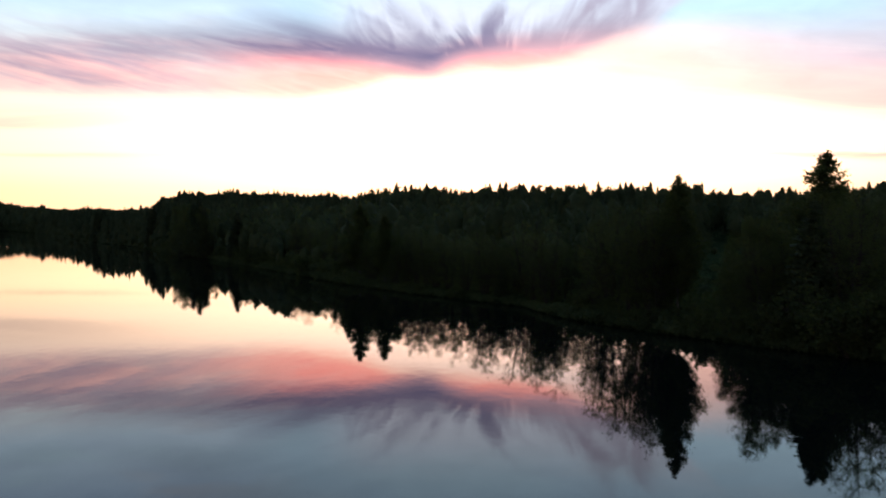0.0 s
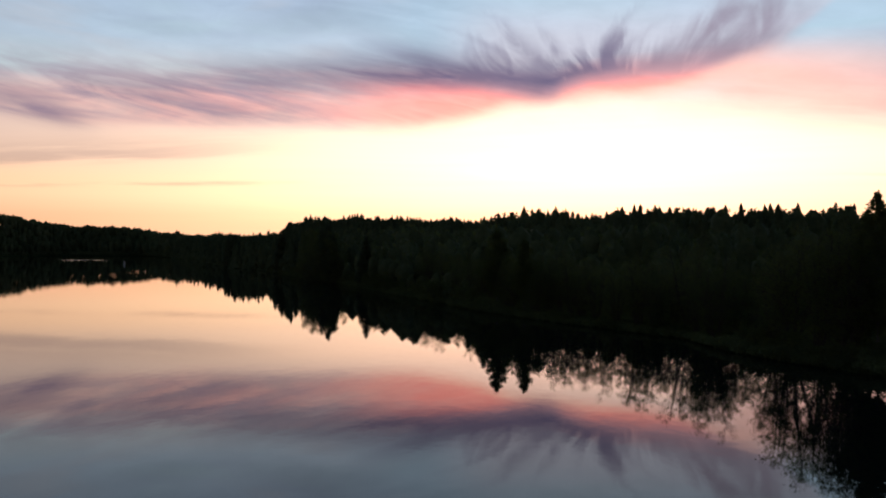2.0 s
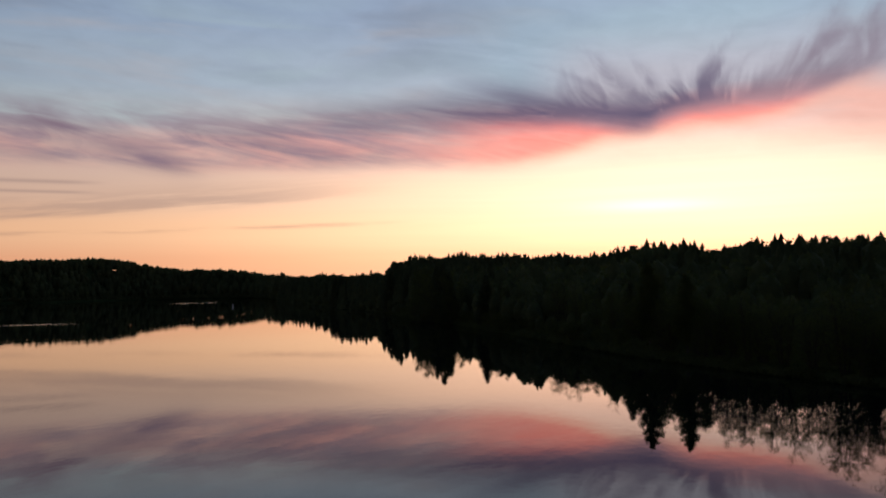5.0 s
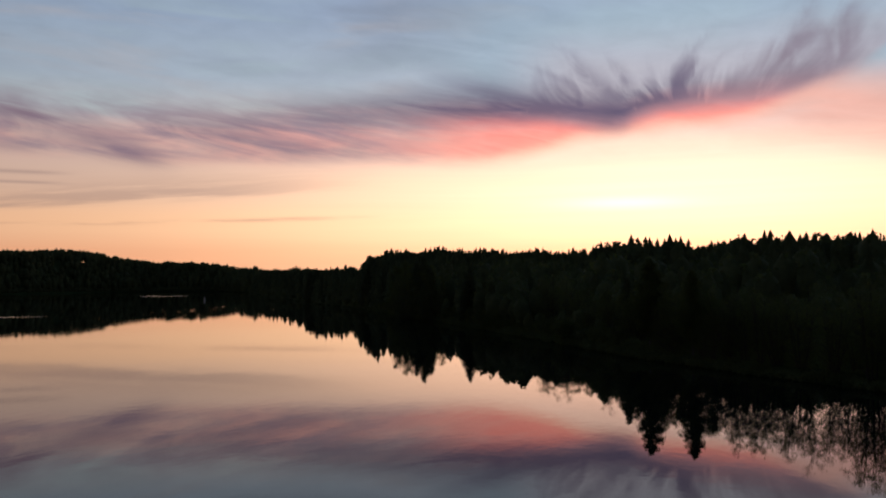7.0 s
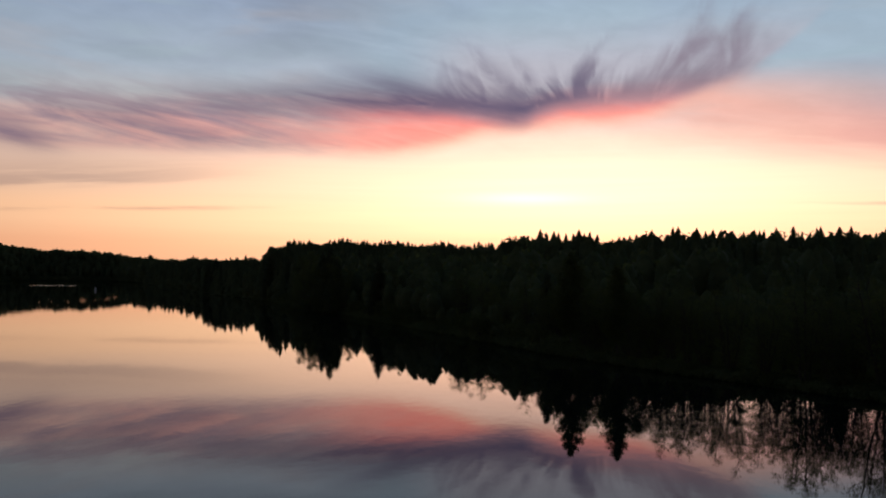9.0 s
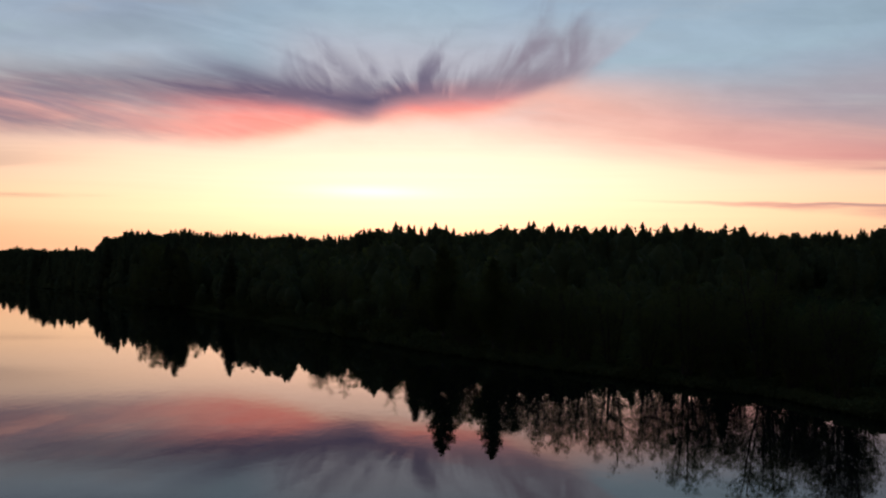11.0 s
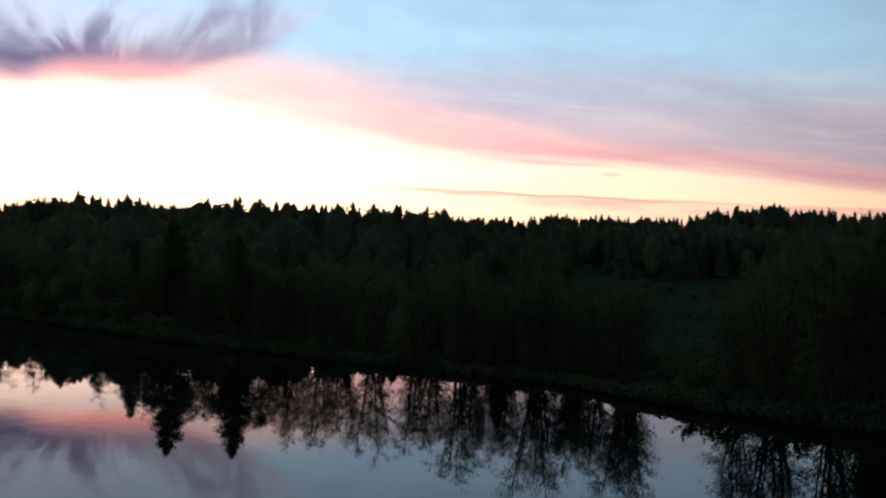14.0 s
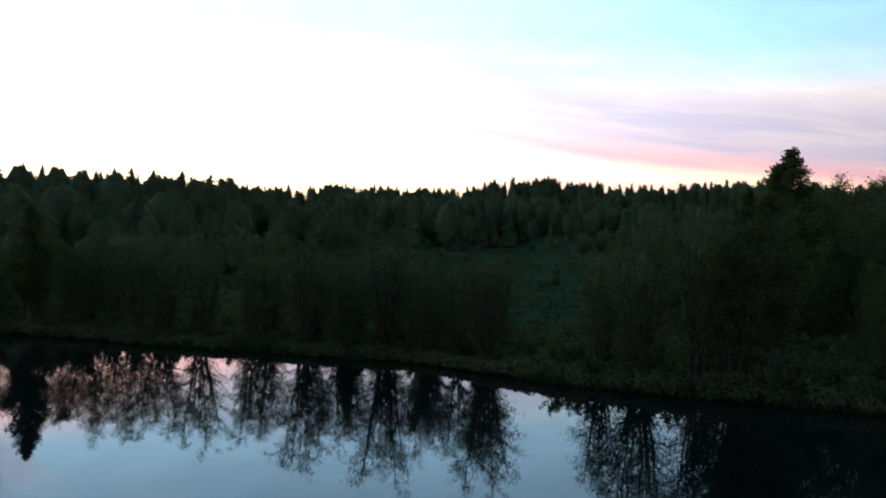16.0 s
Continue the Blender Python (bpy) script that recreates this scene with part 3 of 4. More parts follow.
def make_alder(seed, height, stems, spread, leaves, size, name="alder_tree"):
    """Straight stems fanning out from one stool, steep side branches and a haze of small leaves."""
    rng = random.Random(seed)
    wood, crown, twigs = Shape(), Shape(), []
    for k in range(stems):
        a = 2 * math.pi * (k + rng.uniform(-0.3, 0.3)) / stems
        lean = spread * rng.uniform(0.25, 1.0)
        out = Vector((math.cos(a), math.sin(a), 0))
        h = height * (1.0 if k == 0 else rng.uniform(0.72, 0.97)) * (1 - lean * 0.25 * (k > 0))
        n = 8
        pts = [out * (0.25 + lean * h * (i / n) ** 0.85 * 0.75) * (0.4 if k == 0 else 1.0) + Vector((rng.gauss(0, 0.05), rng.gauss(0, 0.05), h * i / n - (0.4 if i == 0 else 0))) for i in range(n + 1)]
        r = 0.009 * height * rng.uniform(0.7, 1.15)
        wood.tube(pts, [r * (1 - 0.9 * i / n) + 0.012 for i in range(n + 1)], 6)
        for b in range(24):
            f = 0.1 + 0.89 * (b + rng.random()) / 24
            base = pts[int(f * n)].lerp(pts[min(n, int(f * n) + 1)], f * n % 1)
            c = rng.uniform(0, 2 * math.pi)
            way = (Vector((math.cos(c), math.sin(c), 0)) + out * 0.35 + Vector((0, 0, rng.uniform(0.7, 1.3)))).normalized()
            long = height * (0.2 * min(1.0, 0.3 + f * 1.5) * (1.15 - f) ** 0.45) * rng.uniform(0.55, 1.2) + 0.25
            arm = [base + way * (long * j / 3) + Vector((rng.gauss(0, 0.05), rng.gauss(0, 0.05), -0.1 * long * (j / 3) ** 2)) for j in range(4)]
            wood.tube(arm, [r * (1 - f) * 0.32 + 0.014 - 0.003 * j for j in range(4)], 4)
            for j in range(7):
                s = rng.uniform(0.2, 1.0)
                start = arm[0].lerp(arm[3], s)
                d = (way + Vector((rng.gauss(0, 0.6), rng.gauss(0, 0.6), rng.gauss(0, 0.4)))).normalized() * long * rng.uniform(0.25, 0.5)
                wood.tube([start, start + d], [0.007, 0.004], 3)
                twigs.append((start, d))
    clad = rng.sample(twigs, int(len(twigs) * 0.6))
    for i in range(leaves):
        p, d = clad[rng.randrange(len(clad))]
        q = p + d * rng.uniform(0.5, 1.25) + Vector((rng.gauss(0, 0.19), rng.gauss(0, 0.19), rng.gauss(-0.03, 0.16)))
        crown.leaf(q, size * rng.uniform(0.6, 1.3), rng, 0.3)
    root = new(name)
    part("trunk", wood.mesh(name + "_wood", BARK), root)
    part("crown", crown.mesh(name + "_leaves", LEAVES), root)
    return root


def make_birch(seed, height, name="birch_tree"):
    """One slender white stem, rising branches with hanging twigs, a pointed crown."""
    rng = random.Random(seed)
    wood, crown = Shape(), Shape()
    stem = [Vector((math.sin(i * 0.7 + seed) * 0.12, math.cos(i * 0.9) * 0.1, height * i / 10 - (0.4 if i == 0 else 0))) for i in range(11)]
    wood.tube(stem, [0.011 * height * (1 - 0.92 * i / 10) + 0.01 for i in range(11)], 7)
    for i in range(130):
        f = 0.16 + 0.83 * i / 130
        base = stem[int(f * 10)].lerp(stem[min(10, int(f * 10) + 1)], f * 10 % 1)
        reach = height * 0.34 * min(1.0, (f - 0.1) * 3.2) * (1.01 - f) ** 0.85 * rng.uniform(0.55, 1.15)
        a = rng.uniform(0, 2 * math.pi)
        out = Vector((math.cos(a), math.sin(a), 0))
        pts = [base + out * (reach * k / 4) + Vector((0, 0, reach * (0.75 * k / 4 - 0.3 * (k / 4) ** 3))) for k in range(5)]
        wood.tube(pts, [0.035 * (1 - f) + 0.02 - 0.004 * k for k in range(5)], 4)
        for k in range(int(14 + 110 * reach)):
            s = rng.random() ** 0.6
            q = pts[0].lerp(pts[4], s) + Vector((rng.gauss(0, 0.2), rng.gauss(0, 0.2), rng.gauss(-0.1, 0.25))) * (0.35 + reach * 0.4)
            crown.leaf(q, rng.uniform(0.11, 0.22), rng, 0.4)
    root = new(name)
    part("trunk", wood.mesh(name + "_wood", BIRCHBARK), root)
    part("crown", crown.mesh(name + "_leaves", LEAVES), root)
    return root


def make_bush(seed, height, width, leaves, name="willow_bush"):
    rng = random.Random(seed)
    wood, crown, tips = Shape(), Shape(), []
    for k in range(9):
        a = rng.uniform(0, 2 * math.pi)
        way = Vector((math.cos(a) * rng.uniform(0.15, 0.9), math.sin(a) * rng.uniform(0.15, 0.9), 1.0))
        limb(rng, Vector((math.cos(a) * 0.2, math.sin(a) * 0.2, -0.25)), way, height * rng.uniform(0.7, 1.0), 0.045, wood, tips, 1, 0.2, 0.1)
    for i in range(leaves):
        p, d = tips[rng.randrange(len(tips))]
        crown.leaf(p + Vector((rng.gauss(0, 0.3), rng.gauss(0, 0.3), rng.gauss(-0.3, 0.45))) * (width * 0.35), rng.uniform(0.12, 0.30), rng, 0.2)
    root = new(name)
    part("wood", wood.mesh(name + "_wood", BARK), root)
    part("foliage", crown.mesh(name + "_leaves", SHRUB), root)
    return root


def plant(proto, x, y, height, proto_height, turn, wide=1.0):
    """A copy of proto at (x, y), scaled to that height."""
    k = height / proto_height
    z = float(ground_height(np.array([x]), np.array([y]))[0])
    ob = copy_thing(proto, pose(x, y, max(z, 0.05), 0, 0, turn))
    ob.scale = (k * wide, k * wide, k)
    return ob


def drop_proto(proto):
    for o in (*proto.children_recursive, proto):
        bpy.data.objects.remove(o)


rng = random.Random(7)
# stands of trees along the near right bank: (x, y, height)
CLUMPS = [(-44, 233, 9.4), (-35, 217, 12.2), (-30, 206, 11.0), (-25.5, 195, 7.5), (-21.5, 186, 10.0), (-13.5, 166, 9.4), (-6, 151, 10.1), (-2.8, 147, 9.6),
          (1, 141, 10.0), (3.5, 135.8, 8.5), (-8.5, 159, 9.2), (-12.2, 163, 8.8), (-17.2, 174, 9.8), (-4.2, 149.5, 9.0), (-1, 144.5, 8.8), (6.2, 131, 10.4), (8.2, 128.3, 8.0)]
CLUMPS_NEAR = [(12.4, 127, 12.0), (12.6, 121.5, 7.2), (13.6, 118.8, 7.5), (13.9, 115.4, 10.3), (18.4, 107.2, 8.3), (19.6, 104.5, 12.5), (21.6, 101.0, 12.3),
               (23.2, 98.8, 13.0), (23.7, 98.4, 13.4), (31.6, 87, 10.1), (37.2, 80.5, 13.3), (45, 73, 12), (52, 67, 11), (60, 59, 12), (16.8, 119.5, 8), (14.6, 124.5, 8.6), (11, 130, 8.2), (8.8, 133.5, 8.0),
               (19, 121, 7.8), (17, 126, 8.2), (15, 131, 8.4), (6.5, 138, 8.6)]
# fuller trees, leafy nearly to the ground
FULL = [(-104, 346, 12.5), (-95, 323, 18), (-88, 309, 19.2), (-83, 299, 17), (-80, 294, 17.4), (-76, 288, 15), (-55, 252, 12), (-23, 189, 9.6), (-27.5, 200, 10.2), (-18.2, 176.5, 10.2), (-12.8, 161.5, 9.4), (-7.8, 152.4, 9.0), (34, 93, 9.6), (31, 89.0, 11.6), (29.8, 90.6, 8.6),
        (33.5, 86.2, 11.2), (39, 78.6, 10.6), (42, 76, 11), (36.5, 108.8, 12.3), (41.4, 106.0, 13.6), (41.6, 99.8, 14.6), (43.4, 96.4, 13.6), (38.5, 102.5, 11.4), (46.5, 101, 14.0), (58.3, 111, 18.6), (60.6, 110.4, 18.2), (56.4, 103.5, 18.0)]
BIRCHES = [(25.7, 97.6, 16.2), (25.4, 99.6, 14.6), (-15.6, 168.4, 14.4), (-10.2, 156, 12.4)]
SPRUCES = [(-19, 179, 11.7), (-60, 260, 14.7), (-80.5, 295, 19.6), (-84.5, 302, 18.4), (-77.5, 290, 16.4), (-91, 314, 15.5), (-93, 330, 15), (-131, 403, 20), (-194, 510, 20), (-203, 524, 18.5), (34.8, 83.6, 13.3), (8.4, 127.5, 5.0), (37, 82, 8)]

airy = [make_alder(11 + i, 10, st, sp, int(lv * 0.95), 0.088) for i, (st, sp, lv) in enumerate([(8, 0.36, 14500), (7, 0.3, 13000), (9, 0.42, 16500), (6, 0.28, 11500)])]
for i, (x, y, h) in enumerate(CLUMPS + CLUMPS_NEAR):
    ob = plant(airy[i % 4], x, y, h, 10, rng.uniform(0, 360), 1.12)
    tagged(ob, "multi-stemmed alder with thin young leaves at the water's edge", "tree", "trees along the bank")
for p in airy:
    drop_proto(p)
full = [make_clump_tree(61 + i, 12, 3, 0.16, 14000, 0.115, 0.2, "leafy_tree") for i in range(2)]
for i, (x, y, h) in enumerate(FULL):
    ob = plant(full[i % 2], x, y, h, 12, rng.uniform(0, 360), 1.0)
    tagged(ob, "full dark leafy tree branching low over the bank", "tree", "trees along the bank")
for p in full:
    drop_proto(p)
birch = [make_birch(31 + i, 14) for i in range(2)]
for i, (x, y, h) in enumerate(BIRCHES):
    ob = plant(birch[i % 2], x, y, h, 14, rng.uniform(0, 360), 0.85 if y < 150 else 1.15)
    tagged(ob, "tall birch with a full pointed crown on the bank", "tree", "trees along the bank")
ob = plant(birch[1], 46.2, 107.8, 19.7, 14, 40, 1.3)
tagged(ob, "tall birch with a broad conical crown rising over the wood", "tree", "trees along the bank")
for p in birch:
    drop_proto(p)
spruce = [make_spruce(51 + i, 14, 3.9) for i in range(2)]
for i, (x, y, h) in enumerate(SPRUCES):
    ob = plant(spruce[i % 2], x, y, h, 14, rng.uniform(0, 360), 1.0)
    tagged(ob, "dark pointed spruce standing on the river bank", "tree", "spruces on the bank")
for p in spruce:
    drop_proto(p)

# willow scrub along the water
bushes = [make_bush(71 + i, 3.0, 1.0 + 0.2 * i, 1900) for i in range(3)]
line = SHORE[3:18]
seg = np.hypot(*np.diff(line, axis=0).T)
walked = 0.0
while walked < seg.sum():
    k = int(np.searchsorted(np.cumsum(seg), walked))
    a, b = line[k], line[k + 1]
    f = (walked - (np.cumsum(seg)[k] - seg[k])) / seg[k]
    p = a + (b - a) * f
    n = np.array([(b - a)[1], -(b - a)[0]]) / seg[k]
    inland = rng.uniform(0.2, 4.5)
    q = p + n * inland
    ob = plant(bushes[rng.randrange(3)], float(q[0]), float(q[1]), rng.uniform(*((3.0, 6.0) if q[1] < 83 else (1.4, 2.7) if q[1] < 94 else (1.2, 2.3) if q[1] < 111 else (0.6, 1.4) if q[1] < 148 else (0.6, 1.4) if q[1] < 172 else (1.5, 4.0))), 3.0, rng.uniform(0, 360), rng.uniform(0.9, 1.3))
    tagged(ob, "low willow bush hanging over the dark bank", "bush", "bushes along the bank")
    walked += rng.uniform(1.3, 2.3) * (1 + walked / 160)
for p in bushes:
    drop_proto(p)

# ---- woods ----


def wood_points(count, seed, lo, hi, keep):
    r = np.random.RandomState(seed)
    out = []
    while len(out) < count:
        x, y = r.uniform(-1250, 900, 4000), r.uniform(-50, 1700, 4000)
        s, wet = shore_distance(x, y)
        d = np.hypot(x, y)
        ok = (~wet) & (s > lo) & (s < hi) & keep(x, y, s) & (r.rand(4000) < np.clip(260 / d, 0.05, 1))
        out += list(zip(x[ok], y[ok]))
    return np.array(out[:count]), r


def in_view(x, y, s):
    a = np.degrees(np.arctan2(-x - 10, y - 10))
    return (a > -78) & (a < 46)


def meadow(x, y):
    """The open grass behind the bank: a long wedge that widens inland."""
    ex, ey = x + 35, y - 62
    far, side = np.hypot(ex, ey), np.degrees(np.arctan2(ex, ey))
    ragged = 3.0 * np.sin(far * 0.07 + 1.0) + 1.5 * np.sin(far * 0.19)
    return (far > 92) & (far < 268 + 14 * np.sin(side * 0.9) + 7 * np.sin(side * 2.3)) & (side > 27 + ragged) & (side < 52 + ragged)


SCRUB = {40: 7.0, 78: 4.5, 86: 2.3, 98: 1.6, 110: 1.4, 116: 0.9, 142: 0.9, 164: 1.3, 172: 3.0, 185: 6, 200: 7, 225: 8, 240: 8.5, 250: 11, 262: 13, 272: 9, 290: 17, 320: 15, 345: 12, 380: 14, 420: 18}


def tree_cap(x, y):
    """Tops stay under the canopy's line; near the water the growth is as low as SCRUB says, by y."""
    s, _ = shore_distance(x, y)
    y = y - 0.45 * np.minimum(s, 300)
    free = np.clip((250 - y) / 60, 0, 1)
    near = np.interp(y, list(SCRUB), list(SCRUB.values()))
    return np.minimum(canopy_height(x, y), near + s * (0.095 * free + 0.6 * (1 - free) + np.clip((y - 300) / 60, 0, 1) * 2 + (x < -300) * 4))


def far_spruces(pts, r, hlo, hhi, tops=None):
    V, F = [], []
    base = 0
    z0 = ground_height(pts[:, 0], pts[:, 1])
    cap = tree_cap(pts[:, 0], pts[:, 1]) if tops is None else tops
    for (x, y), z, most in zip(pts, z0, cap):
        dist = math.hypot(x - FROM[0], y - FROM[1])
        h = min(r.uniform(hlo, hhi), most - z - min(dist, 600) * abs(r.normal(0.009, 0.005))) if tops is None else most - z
        if h < 4:
            continue
        w = h * (r.uniform(0.15, 0.22) if tops is None else r.uniform(0.125, 0.185)) + 0.4
        rows = 11
        n = 8
        for i in range(rows):
            f = i / rows
            zc, rr = z + h * (0.06 + 0.94 * f), w * (1 - f) ** 0.75 + (0.12 if tops is None else 0.24)
            top_ = z + h * min(1.0, 0.06 + 0.94 * (f + 2.4 / rows))
            ang_ = r.uniform(0, 6.28) + np.arange(n) * 2 * np.pi / n + r.normal(0, 0.2, n)
            reach = rr * np.where(np.arange(n) % 2, r.uniform(0.25, 0.6, n), r.uniform(0.75, 1.35, n))
            V.append((x, y, top_))
            V += list(zip(x + np.cos(ang_) * reach, y + np.sin(ang_) * reach, zc - reach * r.uniform(0.1, 0.5, n)))
            F += [(base, base + 1 + k, base + 1 + (k + 1) % n) for k in range(n)]
            base += n + 1
    return V, F


def far_leafy(pts, r, hlo, hhi, cards=80, fine=1.0, tops=None):
    """Round-crowned trees: a rough inner mass wrapped in many small leaf sprays."""
    V, F, n = [], [], 0
    rings, around = 5, 7
    grid = np.array([(i * around + k, i * around + (k + 1) % around, (i + 1) * around + (k + 1) % around, (i + 1) * around + k) for i in range(rings - 1) for k in range(around)])
    quad = np.arange(4 * cards).reshape(-1, 4)
    lat = np.repeat(np.linspace(-1.35, 1.4, rings), around)
    lon = np.tile(np.arange(around) * 2 * np.pi / around, rings)
    ball = np.stack([np.cos(lat) * np.cos(lon), np.cos(lat) * np.sin(lon), np.sin(lat)], 1)
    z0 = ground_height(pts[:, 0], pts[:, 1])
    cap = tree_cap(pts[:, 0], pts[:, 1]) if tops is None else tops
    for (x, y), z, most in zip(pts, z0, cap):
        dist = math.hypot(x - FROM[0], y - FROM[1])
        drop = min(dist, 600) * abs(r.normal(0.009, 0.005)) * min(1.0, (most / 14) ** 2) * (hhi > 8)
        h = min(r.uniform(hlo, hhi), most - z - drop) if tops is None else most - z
        if h < 0.5:
            if hhi > 8:
                continue
            h = 0.5
        w = (0.7 + h * 0.18) * r.uniform(0.8, 1.2)
        foot, size = np.array((x, y, z + h * 0.55)), np.array((w, w, h * 0.44))
        q = r.normal(0, 1, (cards, 3))
        q = q / np.linalg.norm(q, axis=1, keepdims=True) * r.uniform(0.55, 0.9, (cards, 1))
        bulge = 1 + 0.2 * np.sin(3 * np.arctan2(q[:, 1], q[:, 0]) + r.uniform(0, 6)) * np.cos(4 * q[:, 2] + r.uniform(0, 6))
        q[:, :2] *= bulge[:, None]
        c = q * size + foot
        d = r.normal(0, 1, (cards, 3))
        e = np.cross(d, r.normal(0, 1, (cards, 3)))
        sz = r.uniform(0.5, 1.0, (cards, 1)) * (0.28 + h * 0.038) * fine
        d = d / np.linalg.norm(d, axis=1, keepdims=True) * sz
        e = e / np.linalg.norm(e, axis=1, keepdims=True) * sz * 0.65
        V.append(np.stack([c - d, c + e, c + d, c - e], 1).reshape(-1, 3))
        F.append(quad + n)
        n += 4 * cards
        if h > 3:
            V.append(ball * size * r.uniform(0.66, 0.9, (rings * around, 1)) + foot)
            F.append(grid + n)
            n += rings * around
        V.append(np.array([(x - 0.12, y, z - 0.3), (x + 0.12, y, z - 0.3), (x + 0.02, y, z + h * 0.8), (x - 0.02, y, z + h * 0.8)]))
        F.append(np.array([(n, n + 1, n + 2, n + 3)]))
        n += 4
    return np.concatenate(V), np.concatenate(F)


def stand(name, label, V, F, mat):
    V, F = np.asarray(V, np.float32), np.asarray(F, np.int32)
    me = bpy.data.meshes.new(name)
    me.vertices.add(len(V))
    me.vertices.foreach_set("co", V.ravel())
    me.loops.add(F.size)
    me.loops.foreach_set("vertex_index", F.ravel())
    me.polygons.add(len(F))
    me.polygons.foreach_set("loop_start", np.arange(len(F), dtype=np.int32) * F.shape[1])
    me.update(calc_edges=True)
    me.materials.append(mat)
    tagged(new(name, me), label, "woods", kind="stuff")


def ridge_points(seed, share, lo, hi, lower=0.0):
    """Places of the trees along the skyline, with the height that each top reaches; share: how many of them; lower: degrees below the skyline."""
    r = np.random.RandomState(seed)
    keys, rk = sorted(CANOPY), sorted(RIDGE)
    pts, tops, b = [], [], lo
    while b < hi:
        far = float(np.interp(b, rk, [RIDGE[k] for k in rk])) * r.uniform(0.94, 1.08)
        b += math.degrees(r.uniform(1.6, 4.6) / far) / share * (1.0 if far < 600 else 1.5)
        swell = 0.10 * math.sin(b * 2.1 + 1.0) + 0.07 * math.sin(b * 5.3)
        angle = float(np.interp(b, keys, [CANOPY[k] for k in keys])) + swell + r.normal(-0.09, 0.085) * min(1.0, 800 / far) + (r.exponential(0.05) if r.rand() < 0.2 else 0)
        x, y = FROM[0] - math.sin(math.radians(b)) * far, FROM[1] + math.cos(math.radians(b)) * far
        pts.append((x, y))
        tops.append(11.2 + math.tan(math.radians(angle - lower)) * far)
    pts, tops = np.array(pts), np.array(tops)
    s, wet = shore_distance(pts[:, 0], pts[:, 1])
    ok = ~wet & ~meadow(pts[:, 0], pts[:, 1])
    return pts[ok], tops[ok], r


near_side = lambda x, y, s: in_view(x, y, s) & ~meadow(x, y) & (x > -330)
pts, r = wood_points(2600, 3, 60, 560, near_side)
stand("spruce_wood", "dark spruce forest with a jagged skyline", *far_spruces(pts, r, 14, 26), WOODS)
pts, r = wood_points(3400, 5, 16, 420, near_side)
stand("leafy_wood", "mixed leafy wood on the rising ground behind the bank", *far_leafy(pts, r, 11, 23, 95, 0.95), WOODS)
pts, r = wood_points(1500, 9, 2, 70, lambda x, y, s: near_side(x, y, s) & (np.hypot(x, y) < 480) & (x < 120))
stand("thicket", "tangled green thicket of young trees behind the bank", *far_leafy(pts, r, 3, 15, 140, 0.72), WOODS)
pts, r = wood_points(1300, 10, 1, 34, lambda x, y, s: near_side(x, y, s) & (x < 90) & (y < 190) & (y > 40))
stand("undergrowth", "low tangled undergrowth on the bank", *far_leafy(pts, r, 2.0, 3.2, 100, 0.7), WOODS)
pts, r = wood_points(70, 41, 5, 200, lambda x, y, s: meadow(x, y) & (np.hypot(x, y) < 330))
stand("meadow_scrub", "scattered low shrubs on the open grass", *far_leafy(pts, r, 1.2, 3.5, 120, 0.7), WOODS)
pts, r = wood_points(2600, 13, 1, 160, lambda x, y, s: in_view(x, y, s) & (np.hypot(x, y) > 400) & (x < -110) & (x > -480) & (y < 1080))
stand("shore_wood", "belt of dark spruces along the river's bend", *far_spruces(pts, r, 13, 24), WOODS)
pts, r = wood_points(4800, 15, 1, 240, lambda x, y, s: in_view(x, y, s) & ((x < -660) | (y > 1080) & (x < -400)))
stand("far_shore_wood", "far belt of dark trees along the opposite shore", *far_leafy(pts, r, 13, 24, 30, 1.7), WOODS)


pts, tops, r = ridge_points(81, 2.1, -78, 48)
bearing = np.degrees(np.arctan2(FROM[0] - pts[:, 0], pts[:, 1] - FROM[1]))
few = (r.rand(len(pts)) < 0.4) | (bearing < -24) | (bearing > 3)
pts, tops = pts[few], tops[few]
stand("skyline_spruces", "pointed spruces standing along the forest's skyline", *far_spruces(pts, r, 0, 0, tops), WOODS)
pts, tops, r = ridge_points(85, 2.0, 17, 48)
stand("far_skyline_trees", "mixed crowns along the far shore's skyline", *far_leafy(pts, r, 12, 12, 60, 1.2, tops), WOODS)
pts, tops, r = ridge_points(89, 4.0, 17, 48, 0.85)
stand("far_low_trees", "lower dark crowns on the far shore's slope", *far_leafy(pts, r, 12, 12, 30, 1.4, tops), WOODS)
pts, tops, r = ridge_points(87, 3.6, 2.5, 48, 0.4)
stand("far_backing_trees", "dense crowns standing below the far skyline", *far_leafy(pts, r, 12, 12, 40, 1.3, tops), WOODS)
pts, tops, r = ridge_points(83, 1.1, -78, 17)
stand("skyline_leafy_trees", "rounded leafy crowns along the forest's skyline", *far_leafy(pts, r, 12, 12, 200, 0.75, tops), WOODS)


def shore_points(count, seed, y0, y1, lo, hi, first=3, last=19):
    """Places lo to hi metres inland, along a stretch of the shore between y0 and y1."""
    r = np.random.RandomState(seed)
    line = SHORE[first:last]
    seg = np.hypot(*np.diff(line, axis=0).T)
    k = r.choice(len(seg), count, p=seg / seg.sum())
    a, b = line[k], line[k + 1]
    d = b - a
    q = a + d * r.rand(count, 1) + np.stack([d[:, 1], -d[:, 0]], 1) / seg[k][:, None] * r.uniform(lo, hi, (count, 1))
    return q[(q[:, 1] > y0) & (q[:, 1] < y1)], r


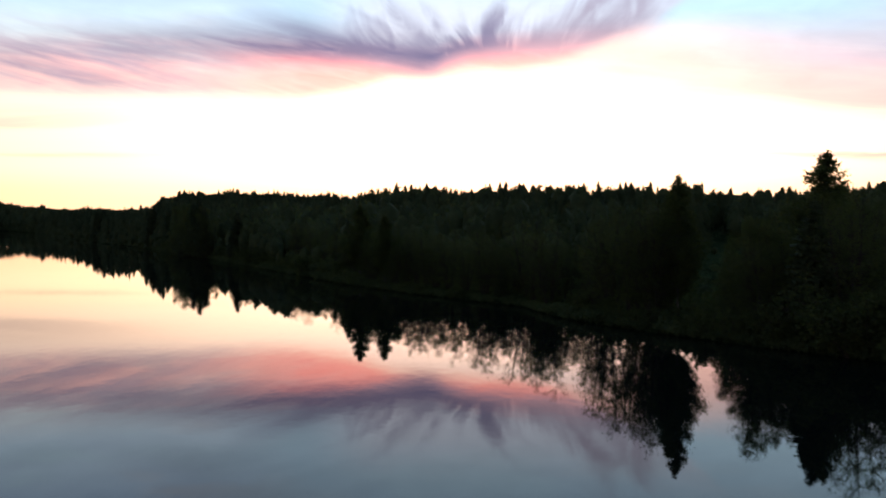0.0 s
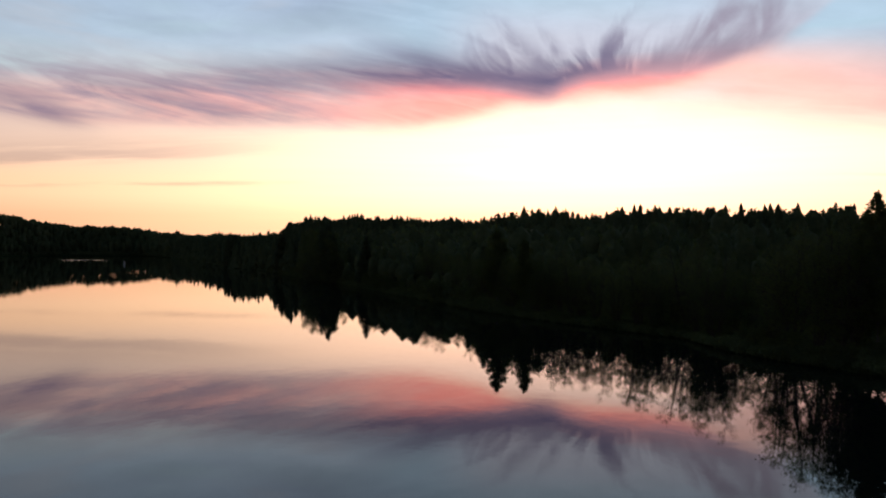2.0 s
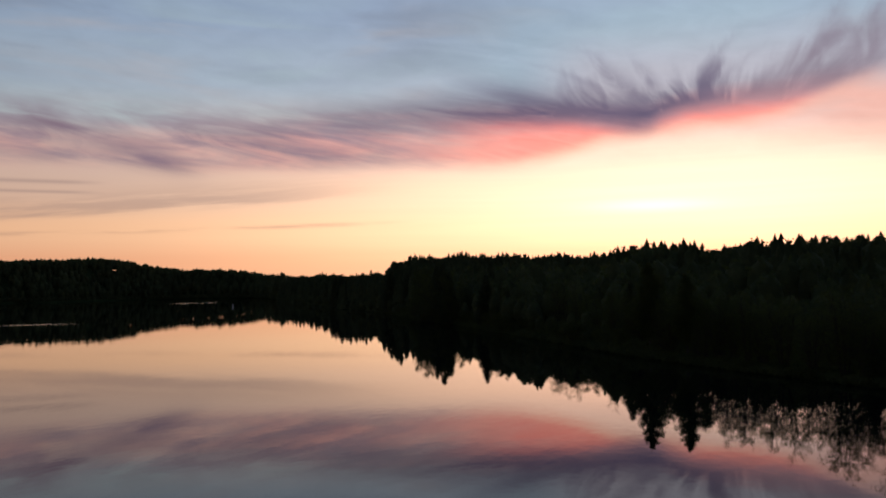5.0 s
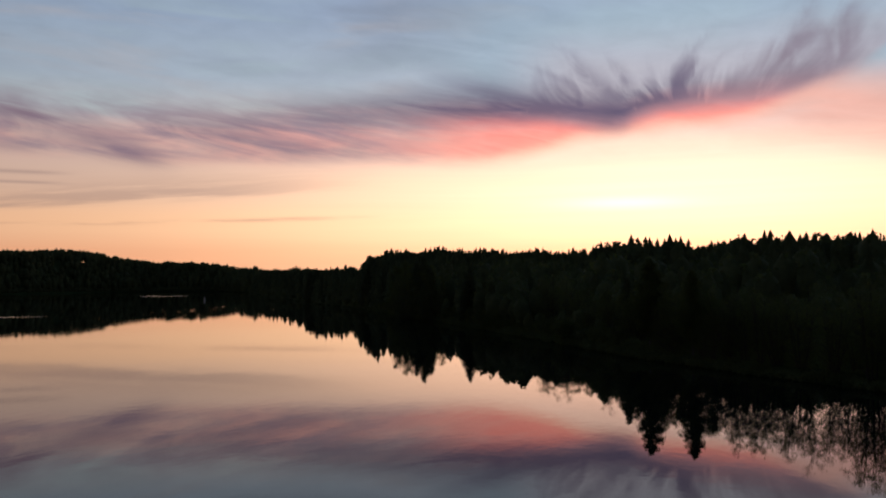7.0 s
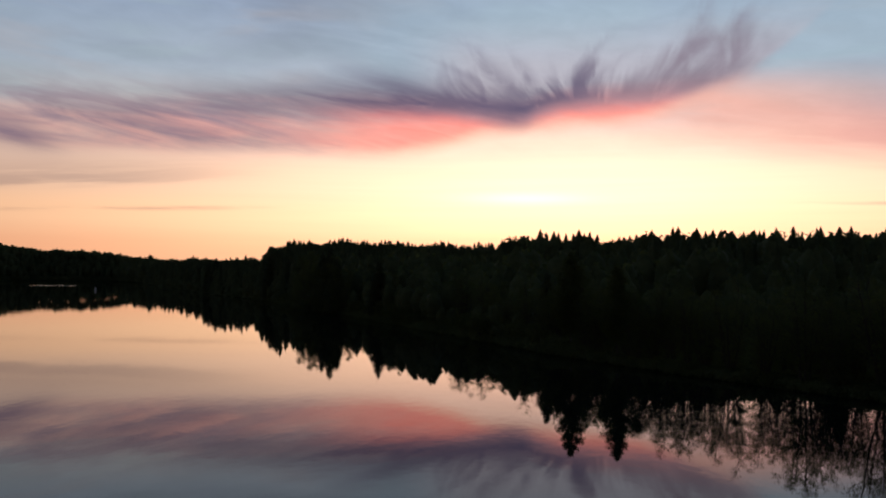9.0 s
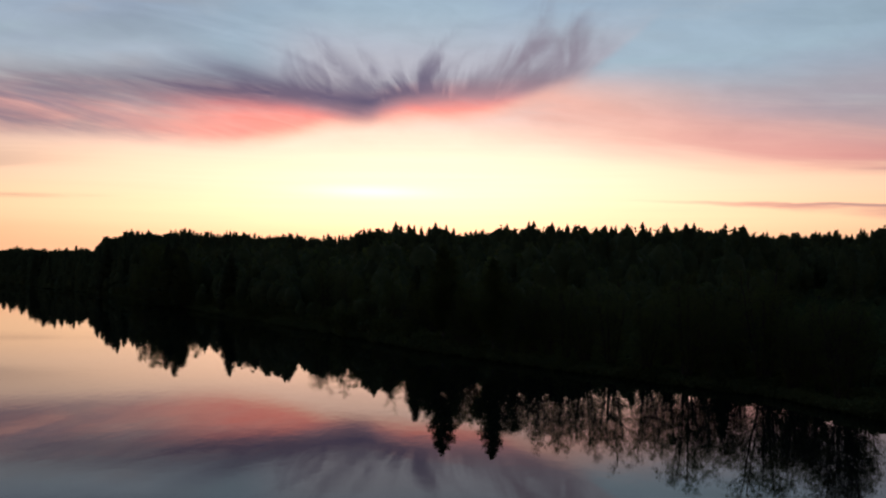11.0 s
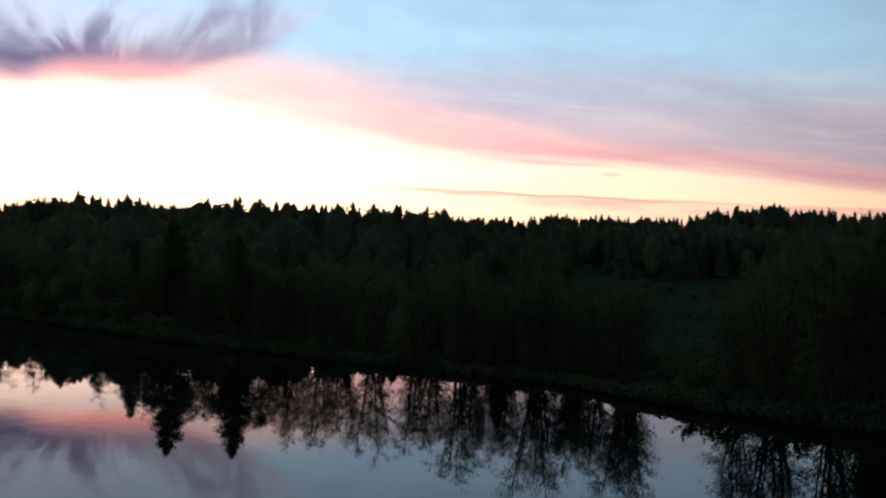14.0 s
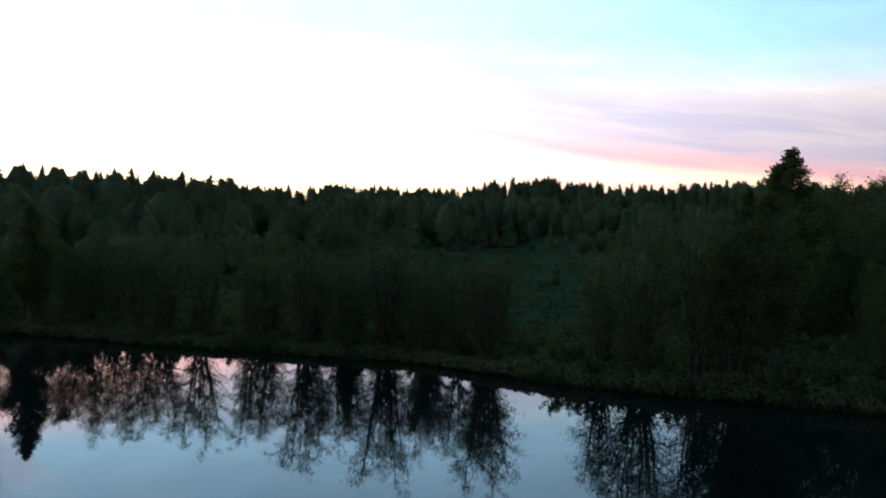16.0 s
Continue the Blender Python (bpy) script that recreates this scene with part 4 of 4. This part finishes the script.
pts, r = shore_points(2900, 33, 55, 420, -0.3, 2.2)
stand("bank_growth", "dark overhanging sedge and low scrub at the waterline", *far_leafy(pts, r, 0.7, 1.5, 70, 0.6), WOODS)


pts, r = shore_points(2600, 35, 380, 1300, 0.2, 9, 16, 29)
stand("far_bank_growth", "dark low scrub along the far waterline", *far_leafy(pts, r, 4.0, 7.9, 40, 1.3), WOODS)


def build_grass():
    """Tufts of tall grass at the water's edge and on the open meadow."""
    r = np.random.RandomState(21)
    V, F = [], []
    x, y = r.uniform(-30, 230, 60000), r.uniform(60, 260, 60000)
    k = r.rand(16000) * 8.999 + 4
    a, b = SHORE[k.astype(int)], SHORE[k.astype(int) + 1]
    edge = a + (b - a) * (k % 1)[:, None]
    x, y = np.append(x, edge[:, 0] + r.uniform(-0.5, 4, 16000)), np.append(y, edge[:, 1] + r.uniform(-0.5, 3, 16000))
    s, wet = shore_distance(x, y)
    ok = (~wet) & ((s < 4) | (meadow(x, y) & (r.rand(x.size) < 0.4)))
    x, y = x[ok], y[ok]
    z = ground_height(x, y)
    for px, py, pz in zip(x, y, z):
        for _ in range(4):
            a, h, w = r.uniform(0, 6.28), r.uniform(0.35, 0.9), r.uniform(0.03, 0.07)
            ox, oy = r.normal(0, 0.25, 2)
            b = len(V)
            V += [(px + ox - np.sin(a) * w, py + oy + np.cos(a) * w, pz - 0.05), (px + ox + np.sin(a) * w, py + oy - np.cos(a) * w, pz - 0.05),
                  (px + ox + np.cos(a) * h * 0.35, py + oy + np.sin(a) * h * 0.35, pz + h)]
            F.append((b, b + 1, b + 2))
    tagged(new("tall_grass", mesh_from("tall_grass", V, F, BLADES)), "tufts of tall grass on the bank and meadow", "grass", kind="stuff")


build_grass()


def build_buoy(x, y):
    """A white river marker buoy on a pole."""
    root = new("river_buoy")
    root.matrix_world = pose(x, y, 0)
    bm = bmesh.new()
    bmesh.ops.create_cone(bm, cap_ends=True, segments=16, radius1=0.7, radius2=0.5, depth=0.9, matrix=pose(0, 0, 0.2))
    bmesh.ops.bevel(bm, geom=bm.edges[:], offset=0.06, segments=2, affect="EDGES")
    me = bpy.data.meshes.new("float")
    bm.to_mesh(me)
    me.materials.append(PAINT)
    part("float", me, root)
    sh = Shape()
    sh.tube([Vector((0, 0, 0.6)), Vector((0, 0, 2.2))], [0.12, 0.1], 8)
    part("mast", sh.mesh("mast", STEEL), root)
    bm = bmesh.new()
    bmesh.ops.create_cone(bm, cap_ends=True, segments=12, radius1=0.5, radius2=0.28, depth=1.3, matrix=pose(0, 0, 1.6))
    me = bpy.data.meshes.new("topmark")
    bm.to_mesh(me)
    me.materials.append(PAINT)
    part("topmark", me, root)
    tagged(root, "white marker buoy floating on the dark river", "buoy")


build_buoy(-312, 606)
